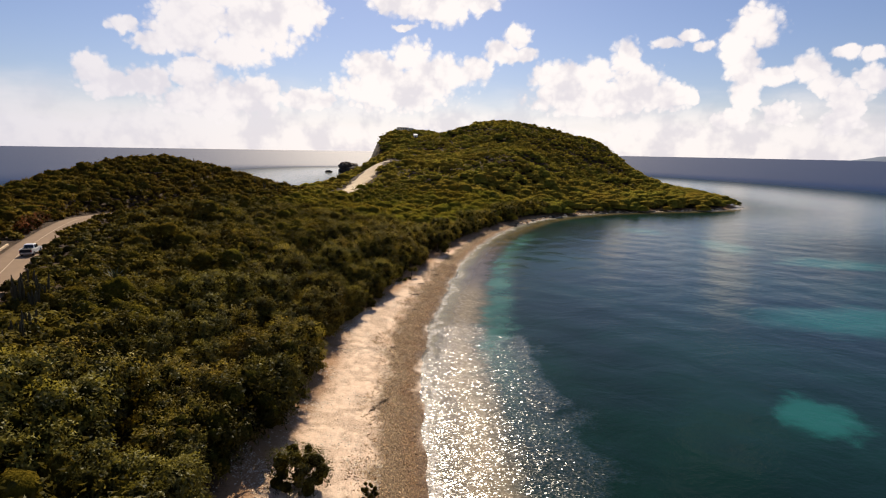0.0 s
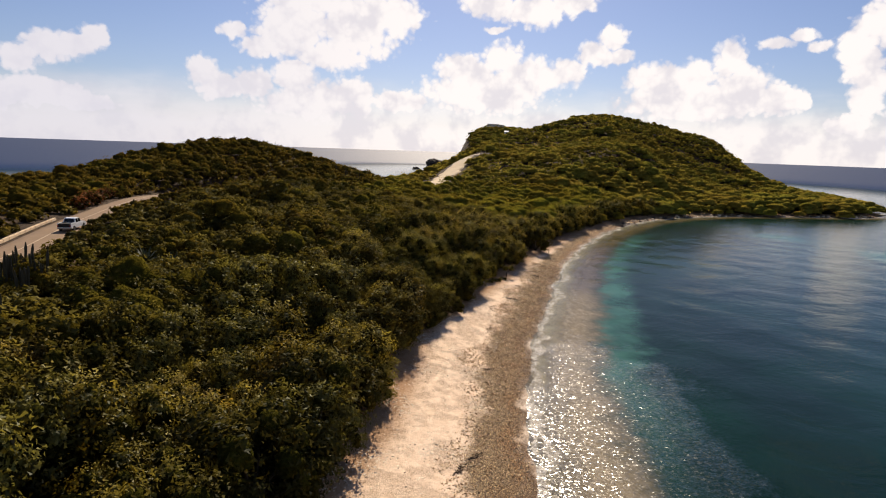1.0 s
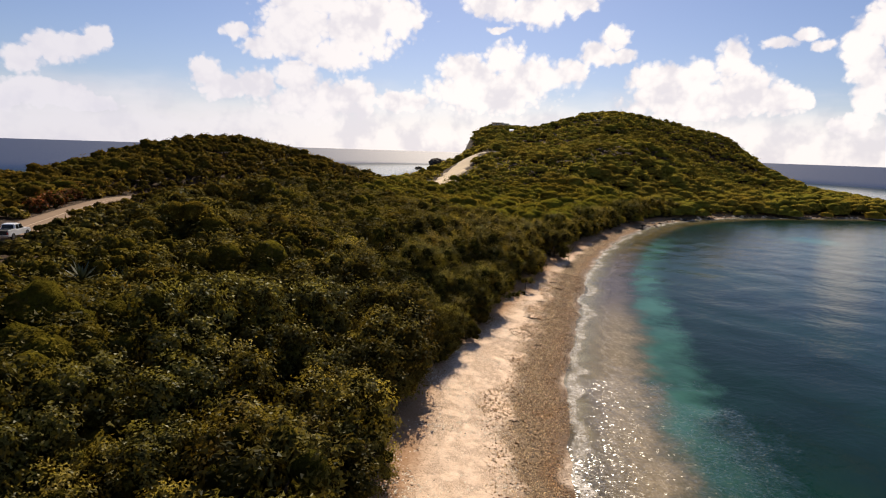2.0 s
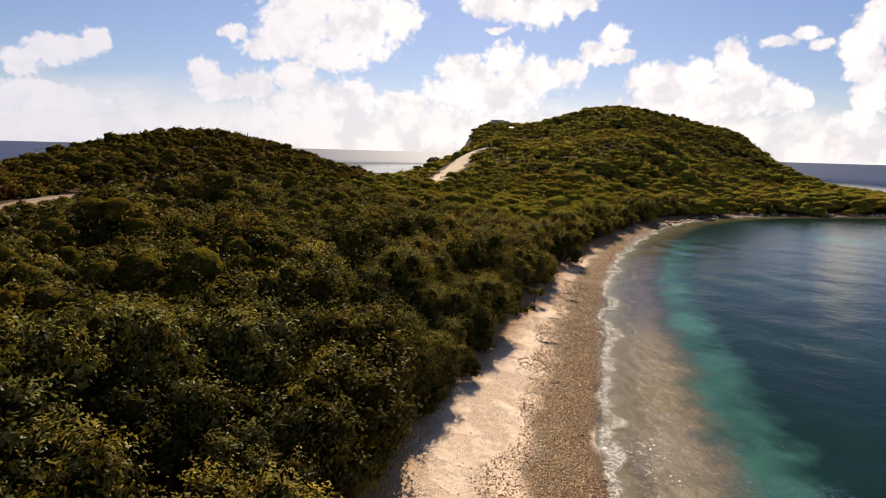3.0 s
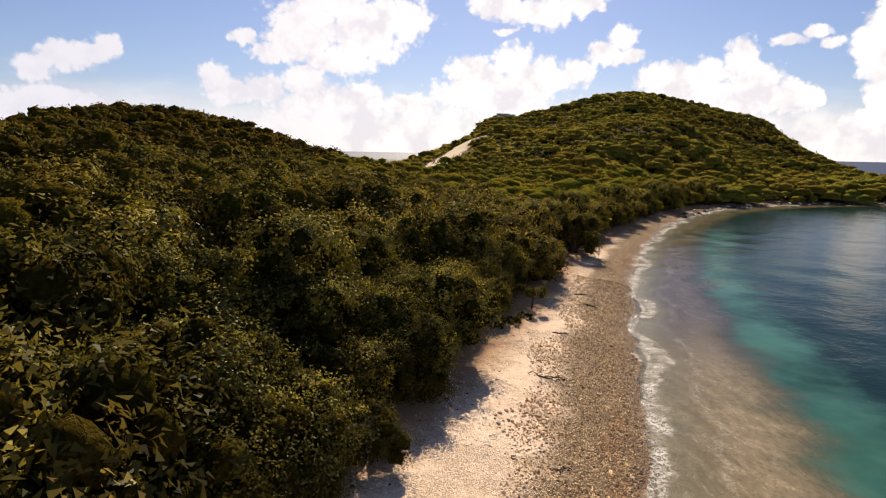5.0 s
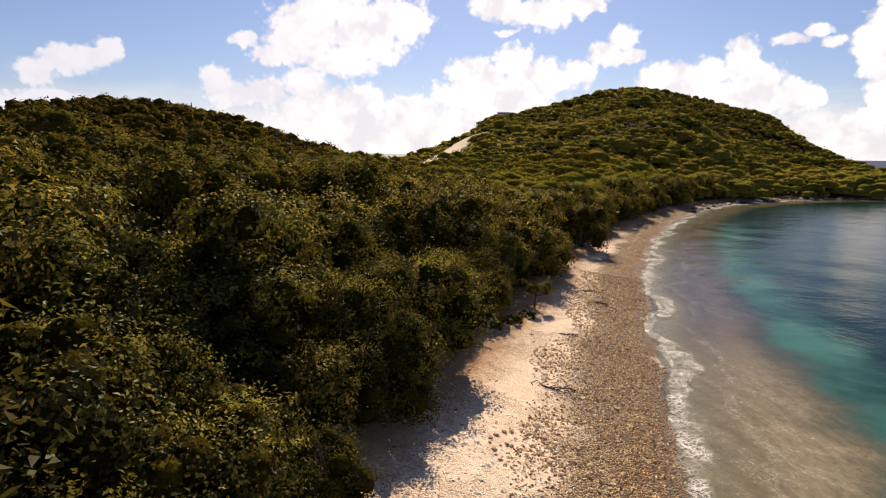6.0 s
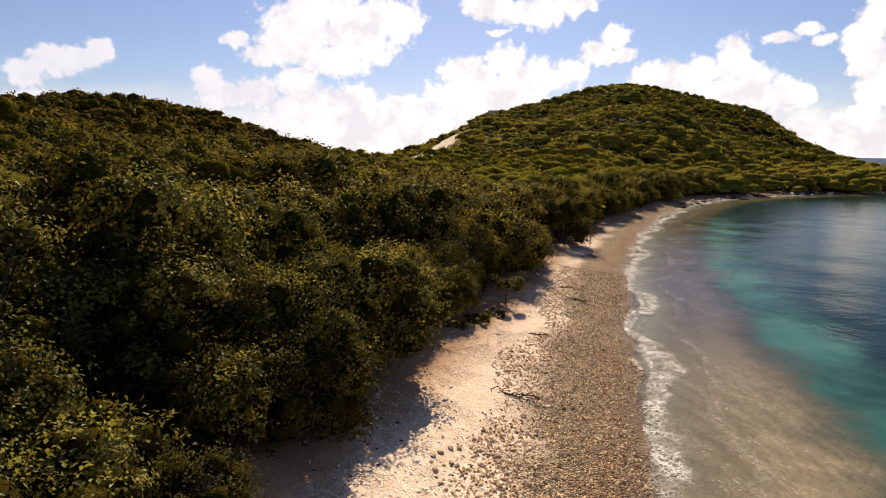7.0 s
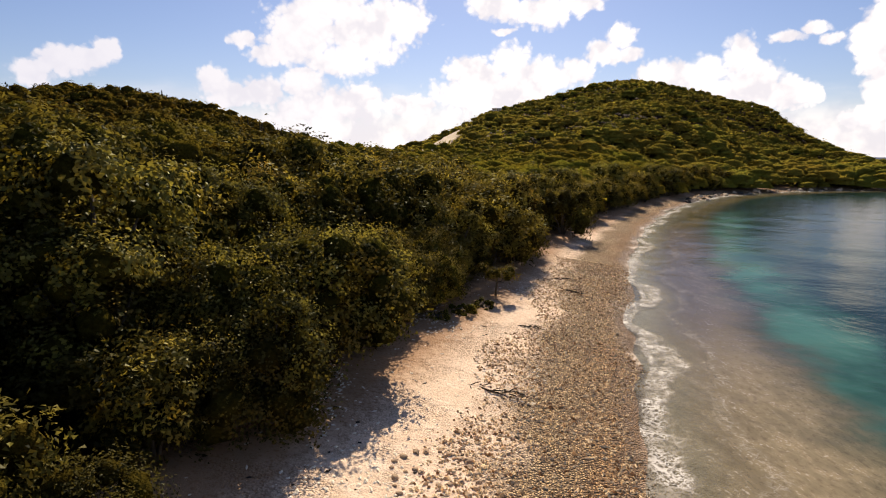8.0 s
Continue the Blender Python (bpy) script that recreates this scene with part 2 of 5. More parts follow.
def ground_material():
    m, nd, p, _ = material("sand_and_soil", 0.9, 0.2)
    pos = place(nd)
    inland = nd.add("ShaderNodeAttribute", attribute_name="inland").outputs["Fac"]
    growth = nd.add("ShaderNodeAttribute", attribute_name="growth").outputs["Fac"]
    broad, mid, fine = nd.noise(pos, 0.25, 3.0), nd.noise(pos, 1.6, 4.0, 0.6), nd.noise(pos, 14.0, 4.0, 0.65)
    ripple = nd.noise(pos, 4.0, 5.0, 0.7)
    sand = nd.mix(nd.step(0.3, 0.7, mid.outputs[0]), (0.78, 0.57, 0.40), (0.92, 0.71, 0.53))
    sand = nd.mix(nd.math("MULTIPLY", nd.step(0.52, 0.66, fine.outputs[0]), 0.45), sand, (0.24, 0.16, 0.09))
    # gravel of shell and coral in a band along the water
    wob = nd.math("ADD", inland, nd.math("MULTIPLY", nd.math("SUBTRACT", broad.outputs[0], 0.5), 5.0))
    band = nd.math("MULTIPLY", nd.step(-0.6, 0.6, wob), nd.step(6.0, 4.2, wob))
    gravel = nd.mix(nd.step(0.35, 0.65, fine.outputs[0]), (0.20, 0.125, 0.06), (0.55, 0.40, 0.23))
    bits = nd.add("ShaderNodeTexVoronoi", {"Vector": pos, "Scale": 13.0, "Randomness": 1.0})
    tone = nd.add("ShaderNodeSeparateXYZ", [bits.outputs["Color"]]).outputs[0]
    shell = nd.mix(nd.step(0.1, 0.9, tone), (0.17, 0.085, 0.026), (0.95, 0.66, 0.33))
    # dark rims put in the colour for the shade between the bits
    shell = nd.mix(nd.step(0.36, 0.56, bits.outputs["Distance"]), shell, (0.07, 0.04, 0.02))
    gravel = nd.mix(0.15, shell, gravel)
    # rubble also lies in heaps on the upper sand, brown shadow between pieces coloured in
    heaps = nd.math("MULTIPLY", nd.step(0.43, 0.56, nd.noise(pos, 0.42, 3.0, 0.6).outputs[0]), 0.45)
    heaps = nd.math("MULTIPLY", heaps, nd.step(0.2, 0.5, tone))
    c = nd.mix(heaps, sand, nd.mix(nd.step(0.30, 0.52, bits.outputs["Distance"]), (0.90, 0.70, 0.50), (0.33, 0.20, 0.11)))
    # the lower gravel is browner, stained by the wash
    stain = nd.step(3.6, 0.6, wob)
    gravel = nd.mix(stain, gravel, nd.mix(1.0, gravel, (0.80, 0.60, 0.40), "MULTIPLY"))
    c = nd.mix(nd.math("MULTIPLY", band, 0.9), c, gravel)
    wet = nd.step(1.7, 0.4, nd.math("ADD", inland, nd.math("MULTIPLY", nd.math("SUBTRACT", mid.outputs[0], 0.5), 1.6)))
    c = nd.mix(nd.math("MULTIPLY", wet, 0.5), c, (0.16, 0.10, 0.05))
    c = nd.mix(nd.step(0.1, -0.9, inland), c, nd.mix(nd.step(0.35, 0.65, ripple.outputs[0]), (0.46, 0.34, 0.215), (0.66, 0.49, 0.32)))
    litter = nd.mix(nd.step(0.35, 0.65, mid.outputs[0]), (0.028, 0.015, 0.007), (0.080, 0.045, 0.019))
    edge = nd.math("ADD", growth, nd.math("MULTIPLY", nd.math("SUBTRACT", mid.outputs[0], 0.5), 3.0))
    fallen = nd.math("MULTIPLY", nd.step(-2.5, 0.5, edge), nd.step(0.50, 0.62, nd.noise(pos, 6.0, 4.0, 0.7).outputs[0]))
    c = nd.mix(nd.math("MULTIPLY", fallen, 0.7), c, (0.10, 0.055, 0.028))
    # browner sand near the bushes: humus plus the tone of tree shade in the colour
    humus_shade = nd.math("MULTIPLY", nd.step(-1.6, 1.0, edge), 0.85)
    c = nd.mix(humus_shade, c, nd.mix(fine.outputs[0], (0.19, 0.090, 0.034), (0.46, 0.250, 0.115)))
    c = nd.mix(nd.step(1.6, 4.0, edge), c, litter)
    # bare rock where the ground stands up as a cliff
    up = nd.add("ShaderNodeSeparateXYZ", [nd.add("ShaderNodeNewGeometry").outputs["True Normal"]]).outputs[2]
    stone = nd.mix(nd.step(0.35, 0.65, nd.noise(pos, 0.3, 5.0, 0.65).outputs[0]), (0.022, 0.017, 0.013), (0.075, 0.058, 0.042))
    c = nd.mix(nd.step(0.80, 0.68, up), c, stone)
    nd.link(c, p.inputs["Base Color"])
    nd.link(nd.math("MULTIPLY_ADD", wet, -0.5, 0.92), p.inputs["Roughness"])
    h = nd.math("ADD", nd.math("MULTIPLY", ripple.outputs[0], 0.6), nd.math("MULTIPLY", fine.outputs[0], 0.4))
    lumps = nd.math("MULTIPLY", nd.math("MAXIMUM", band, heaps), nd.math("MULTIPLY", bits.outputs["Distance"], -1.6))
    h = nd.math("ADD", h, lumps)
    bump(nd, p, h, 0.8, 0.12)
    return m


def water_material():
    m = bpy.data.materials.new("sea_water")
    m.use_nodes = True
    nd = Nodes(m.node_tree)
    pos = place(nd)
    shore = nd.add("ShaderNodeAttribute", attribute_name="shore").outputs["Fac"]
    broad = nd.noise(pos, 0.035, 4.0, 0.6)
    mid = nd.noise(pos, 0.22, 4.0, 0.6)
    bed = nd.math("ADD", shore, nd.math("MULTIPLY", nd.math("SUBTRACT", mid.outputs[0], 0.5), 7.0))
    # the sea bed seen through the water: sand, weed, pale sand strip, deep water
    deep = nd.mix(nd.step(0.35, 0.7, broad.outputs[0]), (0.0005, 0.012, 0.0065), (0.0012, 0.025, 0.0135))
    open_sea = nd.mix(nd.step(90.0, 230.0, shore), deep, (0.005, 0.026, 0.090))
    pale = (0.008, 0.115, 0.098)
    patches = blobs(nd, nd.vec("ADD", pos, nd.vec("MULTIPLY", nd.vec("SUBTRACT", nd.noise(pos, 0.12, 4.0, 0.6).outputs["Color"], (0.5, 0.5, 0.5)).outputs[0], (14, 14, 0)).outputs[0]).outputs[0],
                    [(78, 107, 30, 13), (42, 67, 5.5, 6), (66, 220, 10, 9), (82, 188, 8, 18), (99, 163, 18, 11)])
    flat = nd.vec("MULTIPLY", pos, (1, 1, 0)).outputs[0]
    c = nd.mix(nd.math("MULTIPLY", nd.step(0.0, 0.6, patches), 0.8), open_sea, pale)
    # a strip of clean sand under turquoise water along the beach, weed and stirred-up sand inside it
    along = nd.add("ShaderNodeSeparateXYZ", [pos]).outputs[1]
    strip = nd.math("MULTIPLY", nd.step(6.5, 9.5, bed), nd.step(14.5, 10.5, bed))
    strip = nd.math("MULTIPLY", strip, nd.math("MULTIPLY", nd.step(55.0, 105.0, along), nd.step(215.0, 185.0, along)))
    c = nd.mix(nd.math("MULTIPLY", strip, nd.step(0.3, 0.65, nd.noise(pos, 0.09, 4.0, 0.6).outputs[0], (0.25, 0.85))), c, (0.050, 0.165, 0.125))
    stream = nd.vec("MULTIPLY", nd.add("ShaderNodeVectorRotate", {"Vector": pos, "Axis": (0, 0, 1), "Angle": -0.35}).outputs[0], (1.0, 0.42, 1.0)).outputs[0]
    swirl = nd.noise(stream, 1.5, 8.0, 0.76, 0.35)
    silt = nd.mix(nd.step(0.36, 0.66, swirl.outputs[0]), (0.205, 0.165, 0.098), (0.310, 0.245, 0.145))
    weed = nd.mix(nd.step(0.40, 0.72, swirl.outputs[0]), (0.095, 0.077, 0.066), (0.145, 0.115, 0.095))
    clean = nd.step(-8.0, 12.0, nd.math("ADD", nd.math("SUBTRACT", along, 124.0), nd.math("MULTIPLY", nd.math("SUBTRACT", swirl.outputs[0], 0.5), 40.0)))
    grit = nd.noise(nd.vec("MULTIPLY", stream, (1.0, 1.5, 1.0)).outputs[0], 5.0, 4.0, 0.7)
    silt = nd.mix(nd.step(0.52, 0.62, grit.outputs[0], (0.0, 0.35)), silt, (0.085, 0.056, 0.034))
    shoal = nd.mix(nd.math("MULTIPLY", clean, nd.step(0.5, 3.0, bed)), silt, weed)
    tan = nd.mix(nd.step(0.4, 0.65, mid.outputs[0]), (0.050, 0.045, 0.016), (0.17, 0.125, 0.055))
    shoal = nd.mix(nd.step(165.0, 190.0, along), shoal, tan)
    c = nd.mix(nd.step(10.0, 4.0, bed), c, shoal)
    clear = nd.math("MULTIPLY", nd.step(5.0, 0.2, shore), 0.8)
    # foam: lacy nets left by the lapping waves, flecks drifting over the shoal, and surf on the point
    torn = nd.vec("ADD", pos, nd.vec("MULTIPLY", nd.vec("SUBTRACT", nd.noise(pos, 3.0, 4.0, 0.65).outputs["Color"], (0.5, 0.5, 0.5)).outputs[0], (0.55, 0.55, 0)).outputs[0]).outputs[0]
    net = nd.add("ShaderNodeTexVoronoi", {"Vector": torn, "Scale": 2.4}, feature="DISTANCE_TO_EDGE").outputs["Distance"]
    small = nd.add("ShaderNodeTexVoronoi", {"Vector": torn, "Scale": 6.5}, feature="DISTANCE_TO_EDGE").outputs["Distance"]
    mesh = nd.math("MAXIMUM", nd.step(0.11, 0.02, net), nd.math("MULTIPLY", nd.step(0.16, 0.03, small), 0.85))
    lace = nd.noise(pos, 2.6, 6.0, 0.75, 0.8)
    run = nd.math("ADD", shore, nd.math("MULTIPLY", nd.math("SUBTRACT", nd.noise(pos, 0.12, 3.0, 0.6).outputs[0], 0.5), 7.0))
    line1 = nd.math("MULTIPLY", nd.step(-1.0, 0.2, run), nd.step(2.0, 0.6, run))
    line2 = nd.math("MULTIPLY", nd.math("MULTIPLY", nd.step(2.2, 3.2, run), nd.step(5.0, 3.2, run)), 0.62)
    lap = nd.math("MULTIPLY", nd.step(0.5, 0.05, nd.math("ABSOLUTE", nd.math("SUBTRACT", shore, 0.35))), 0.9)
    wash = nd.math("MAXIMUM", nd.math("MAXIMUM", line1, line2), lap)
    f = nd.math("MULTIPLY", wash, nd.math("ADD", nd.math("MULTIPLY", mesh, 0.75), nd.math("MULTIPLY", lace.outputs[0], 0.75)))
    f = nd.math("MULTIPLY", nd.step(0.46, 1.1, f), nd.step(0.36, 0.56, nd.noise(pos, 0.45, 4.0, 0.65).outputs[0], (0.45, 1.0)))
    surf = nd.math("MULTIPLY", nd.step(0.0, 0.7, blobs(nd, pos, [(143, 322, 16, 22), (120, 306, 22, 5)])), nd.step(9.0, 2.0, shore))
    f = nd.math("MAXIMUM", f, nd.step(0.50, 0.80, nd.math("MULTIPLY", surf, nd.math("ADD", lace.outputs[0], 0.2))))
    fleck = nd.noise(nd.vec("MULTIPLY", stream, (1.0, 1.8, 1.0)).outputs[0], 9.0, 3.0, 0.6)
    drift = nd.math("MULTIPLY", nd.step(0.46, 0.62, swirl.outputs[0]), nd.math("MULTIPLY", nd.step(8.0, 3.0, bed), nd.step(150.0, 120.0, along)))
    f = nd.math("MAXIMUM", f, nd.math("MULTIPLY", nd.math("MULTIPLY", drift, nd.step(0.54, 0.64, fleck.outputs[0])), 0.5))
    c = nd.mix(nd.math("MULTIPLY", f, 0.88), c, (0.74, 0.70, 0.64))
    waves = nd.noise(nd.vec("MULTIPLY", pos, (1.0, 0.75, 1.0)).outputs[0], 2.6, 2.0, 0.55, 0.4)
    chop = nd.noise(pos, 0.16, 4.0, 0.6, 0.3)
    h = nd.math("ADD", nd.math("MULTIPLY", waves.outputs[0], 0.014), nd.math("MULTIPLY", chop.outputs[0], 0.14))
    b = nd.add("ShaderNodeBump", {"Strength": 1.0, "Distance": 1.0, "Height": h})
    # wavelets steepen where the swell runs up on the near beach: small facets, each with its own tilt
    steep = nd.math("ADD", blobs(nd, pos, [(5, 54, 14, 50)]), nd.math("MULTIPLY", nd.math("SUBTRACT", nd.noise(pos, 0.1, 4.0, 0.65).outputs[0], 0.5), 1.1))
    steep = nd.step(-0.1, 0.25, steep)
    wander = nd.vec("MULTIPLY", nd.vec("SUBTRACT", nd.noise(pos, 2.6, 3.0, 0.6).outputs["Color"], (0.5, 0.5, 0.5)).outputs[0], (0.5, 0.5, 0)).outputs[0]
    facet = nd.add("ShaderNodeTexVoronoi", {"Vector": nd.vec("MULTIPLY", nd.vec("ADD", pos, wander).outputs[0], (1.0, 1.5, 0.0)).outputs[0], "Scale": 6.6, "Randomness": 1.0})
    ripplet = nd.add("ShaderNodeTexVoronoi", {"Vector": nd.vec("MULTIPLY", nd.vec("ADD", pos, wander).outputs[0], (1.0, 1.7, 0.0)).outputs[0], "Scale": 3.0, "Randomness": 1.0})
    tilt = nd.vec("ADD", nd.vec("MULTIPLY", nd.vec("SUBTRACT", facet.outputs["Color"], (0.5, 0.5, 0.5)).outputs[0], (0.30, 0.20, 0.0)).outputs[0],
                  nd.vec("MULTIPLY", nd.vec("SUBTRACT", ripplet.outputs["Color"], (0.5, 0.5, 0.5)).outputs[0], (0.14, 0.10, 0.0)).outputs[0]).outputs[0]
    lean = nd.vec("MULTIPLY", tilt, nd.add("ShaderNodeCombineXYZ", [steep, steep, 0.0]).outputs[0]).outputs[0]
    facing = nd.vec("NORMALIZE", nd.vec("ADD", b.outputs[0], lean).outputs[0]).outputs[0]
    rough = nd.math("MAXIMUM", nd.step(50.0, 350.0, shore, (0.12, 0.50)), nd.math("MULTIPLY", steep, 0.17))
    body = nd.add("ShaderNodeBsdfDiffuse", {"Color": c})
    thin = nd.add("ShaderNodeBsdfTransparent", {"Color": (0.86, 0.95, 0.92, 1)})
    depth = nd.add("ShaderNodeMixShader", [nd.math("MULTIPLY", clear, nd.math("SUBTRACT", 1.0, f)), body.outputs[0], thin.outputs[0]])
    gloss = nd.add("ShaderNodeBsdfGlossy", {"Color": (1, 1, 1, 1), "Roughness": rough, "Normal": facing})
    fres = nd.add("ShaderNodeFresnel", {"IOR": 1.33, "Normal": facing})
    top = nd.add("ShaderNodeMixShader", [nd.math("MULTIPLY", nd.math("MULTIPLY", fres.outputs[0], nd.math("MAXIMUM", steep, nd.math("SUBTRACT", nd.step(6.0, 50.0, shore, (0.50, 0.76)), nd.step(60.0, 170.0, shore, (0.0, 0.66))))), nd.math("SUBTRACT", 1.0, f)), depth.outputs[0], gloss.outputs[0]])
    out = nd.add("ShaderNodeOutputMaterial")
    nd.link(top.outputs[0], out.inputs[0])
    return m


M_GROUND = ground_material()
M_WATER = water_material()
M_SCRUB = leaf_material("scrub_leaves", (0.045, 0.038, 0.009), (0.120, 0.095, 0.015), (0.145, 0.074, 0.016), 0.16, 0.12, 0.006)
M_GRAPE = leaf_material("shore_tree_leaves", (0.052, 0.049, 0.012), (0.196, 0.166, 0.026), (0.22, 0.124, 0.028), 0.30, 0.22, 0.012)
M_OLIVE = leaf_material("olive_leaves", (0.074, 0.062, 0.012), (0.290, 0.222, 0.030), (0.31, 0.168, 0.030), 0.30, 0.24, 0.012)
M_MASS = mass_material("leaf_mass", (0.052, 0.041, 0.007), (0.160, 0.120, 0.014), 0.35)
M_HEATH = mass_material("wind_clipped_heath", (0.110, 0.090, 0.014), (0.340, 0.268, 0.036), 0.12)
M_DRYSCRUB = leaf_material("dry_scrub_leaves", (0.040, 0.030, 0.006), (0.125, 0.088, 0.012), (0.15, 0.072, 0.014), 0.10, 0.12, 0.004)
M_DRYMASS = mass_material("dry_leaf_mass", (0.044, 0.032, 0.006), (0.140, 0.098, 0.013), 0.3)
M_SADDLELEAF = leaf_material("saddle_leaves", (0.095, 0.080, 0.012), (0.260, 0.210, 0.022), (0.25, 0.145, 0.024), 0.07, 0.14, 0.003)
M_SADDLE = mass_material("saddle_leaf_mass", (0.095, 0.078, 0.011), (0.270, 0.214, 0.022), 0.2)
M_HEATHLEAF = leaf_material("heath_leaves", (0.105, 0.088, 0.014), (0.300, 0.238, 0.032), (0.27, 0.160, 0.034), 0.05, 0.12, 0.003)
# crown cores: the shade inside a crown is put into this darker leaf colour
M_INNER_SHADE = mass_material("inner_leaves_shade", (0.024, 0.021, 0.005), (0.105, 0.084, 0.013))
M_BARK = plain("grey_brown_bark", (0.10, 0.075, 0.05), 0.9, 0.2, 0, 0.4, 5)
M_ROAD = plain("worn_road_surface", (0.25, 0.17, 0.105), 0.9, 0.2, 0, 0.25, 0.35)
M_DIRT = plain("pale_dirt", (0.62, 0.50, 0.34), 0.95, 0.15, 0, 0.3, 0.25)
M_STONE = plain("coral_stone", (0.70, 0.54, 0.36), 0.85, 0.25, 0, 0.4, 3)
M_CORAL = plain("bleached_coral", (0.86, 0.74, 0.58), 0.9, 0.2, 0, 0.2, 3)
M_ROCK = plain("dark_shore_rock", (0.06, 0.048, 0.038), 0.9, 0.25, 0, 0.5, 0.5)
M_WHITE = plain("white_paint", (0.78, 0.77, 0.74), 0.5, 0.4, 0, 0.08, 1.0)
M_CARWHITE = plain("white_car_paint", (0.80, 0.80, 0.78), 0.25, 0.5, 0, 0.04, 2.0)
M_BLACK = plain("black_rubber", (0.02, 0.02, 0.02), 0.8, 0.3, 0, 0.3, 6)
M_GLASS = plain("dark_glass", (0.015, 0.018, 0.02), 0.08, 0.6, 0, 0.1, 2)
M_METAL = plain("grey_metal", (0.35, 0.35, 0.36), 0.35, 0.5, 0.9, 0.1, 5)
M_RED = plain("red_lens", (0.35, 0.02, 0.015), 0.3, 0.5, 0, 0.1, 5)
M_AGAVE = plain("agave_blade", (0.085, 0.095, 0.045), 0.6, 0.3, 0, 0.3, 3)
M_CACTUS = plain("cactus_skin", (0.055, 0.045, 0.022), 0.8, 0.3, 0, 0.35, 4)
M_WOOD = plain("weathered_driftwood", (0.08, 0.055, 0.035), 0.9, 0.2, 0, 0.45, 9)
M_WEED = plain("dark_dry_seaweed", (0.035, 0.024, 0.015), 0.95, 0.2, 0, 0.5, 12)
M_FARLAND = plain("hazy_far_island", (0.20, 0.24, 0.30), 1.0, 0.0, 0, 0.1, 0.004)


# ---- the lie of the land ----
# coast, clockwise from the near end of the beach: beach, cove, headland's point, outer cliffs, open-sea side
BAY = [(30, -200), (20, -80), (12, -30), (7, 0), (4, 22), (1.6, 45), (-1.2, 69), (-2.6, 88), (-1.8, 106), (-0.6, 126), (1.2, 150), (6, 178), (12, 203),
       (20, 225), (29, 245), (43, 264), (62, 281), (85, 293), (112, 303), (134, 313)]
OUTER = [(146, 330), (150, 380), (142, 470), (112, 570), (60, 670), (0, 740), (-60, 765), (-104, 735), (-116, 685), (-116, 625), (-108, 560), (-98, 490), (-90, 430),
         (-98, 360), (-125, 300), (-165, 275), (-230, 235), (-290, 150), (-330, 20), (-340, -200)]
COAST = np.array(BAY + OUTER, float)
# hills: centre, spread along and across, turn, height
HILLS = [(30, 439, 101, 42, 0.30, 38.0), (-62, 665, 62, 85, 0.0, 45.0), (-110, 213, 32, 35, 0.02, 17.4), (-43, 126, 66, 41, -0.12, 8.2),
         (-70, 28, 51, 37, -0.03, 10.3), (-46, 287, 22, 45, -0.06, 5.5), (23, 340, 27, 58, -0.05, 22.2), (-44, 339, 22, 54, 0.50, 11.1), (-149, 169, 57, 58, 0.0, 2.4), (112, 425, 26, 40, 0.0, 4.0)]
ROAD = np.array([(-33, -60), (-34, -20), (-36, 5), (-41, 33), (-47, 52), (-54, 67.5), (-63, 83), (-72, 98.6), (-79, 113), (-85, 127), (-88.5, 138), (-87.5, 147), (-82, 157)], float)
TRACK = np.array([(-66, 236), (-57, 250), (-51.5, 263), (-52, 285), (-52, 308), (-50, 330), (-48, 338)], float)


def smooth(a, b, v):
    t = np.clip((v - a) / (b - a), 0, 1)
    return t * t * (3 - 2 * t)


def line_distance(line, x, y, closed=False):
    """Distance to a line of points, and how far along it (0 to its number of legs) the nearest place is."""
    best, along = np.full(x.shape, 1e9), np.zeros(x.shape)
    n = len(line)
    for i in range(n if closed else n - 1):
        a, b = line[i], line[(i + 1) % n]
        d = b - a
        t = np.clip(((x - a[0]) * d[0] + (y - a[1]) * d[1]) / (d @ d), 0, 1)
        r = np.hypot(x - a[0] - t * d[0], y - a[1] - t * d[1])
        near = r < best
        best, along = np.where(near, r, best), np.where(near, i + t, along)
    return best, along


def inland(x, y):
    """Metres from the waterline, positive on land."""
    x, y = np.asarray(x, float), np.asarray(y, float)
    best, _ = line_distance(COAST, x, y, True)
    inside = np.zeros(x.shape, bool)
    for i in range(len(COAST)):
        a, b = COAST[i], COAST[(i + 1) % len(COAST)]
        if a[1] != b[1]:
            cross = (a[1] > y) != (b[1] > y)
            inside ^= cross & (x < a[0] + (y - a[1]) / (b[1] - a[1]) * (b[0] - a[0]))
    return np.where(inside, best, -best)


def growth_edge(x, y):
    """How far from the water the first bushes stand."""
    e = np.interp(y, [0, 50, 58, 67, 75, 85, 95, 103, 115, 128, 150, 170, 195, 230, 300], [14, 13.4, 12.2, 11.0, 10.9, 11.6, 12.0, 10.6, 9.2, 7.8, 6.8, 5.6, 4.6, 4.2, 4.2])
    return np.where((x > -60) & (y < 300), e, 3.0)


def wobble(x, y, size, seed=0.0):
    """Smooth uneven ground, about -1 to 1."""
    u, v = x / size, y / size
    return (np.sin(1.3 * u + 2.1 * np.sin(0.7 * v + seed) + seed) + np.sin(1.7 * v + 1.6 * np.sin(0.9 * u + 2 * seed) + 1.3) + np.sin(1.1 * (u + v) + 3 * seed)) / 3


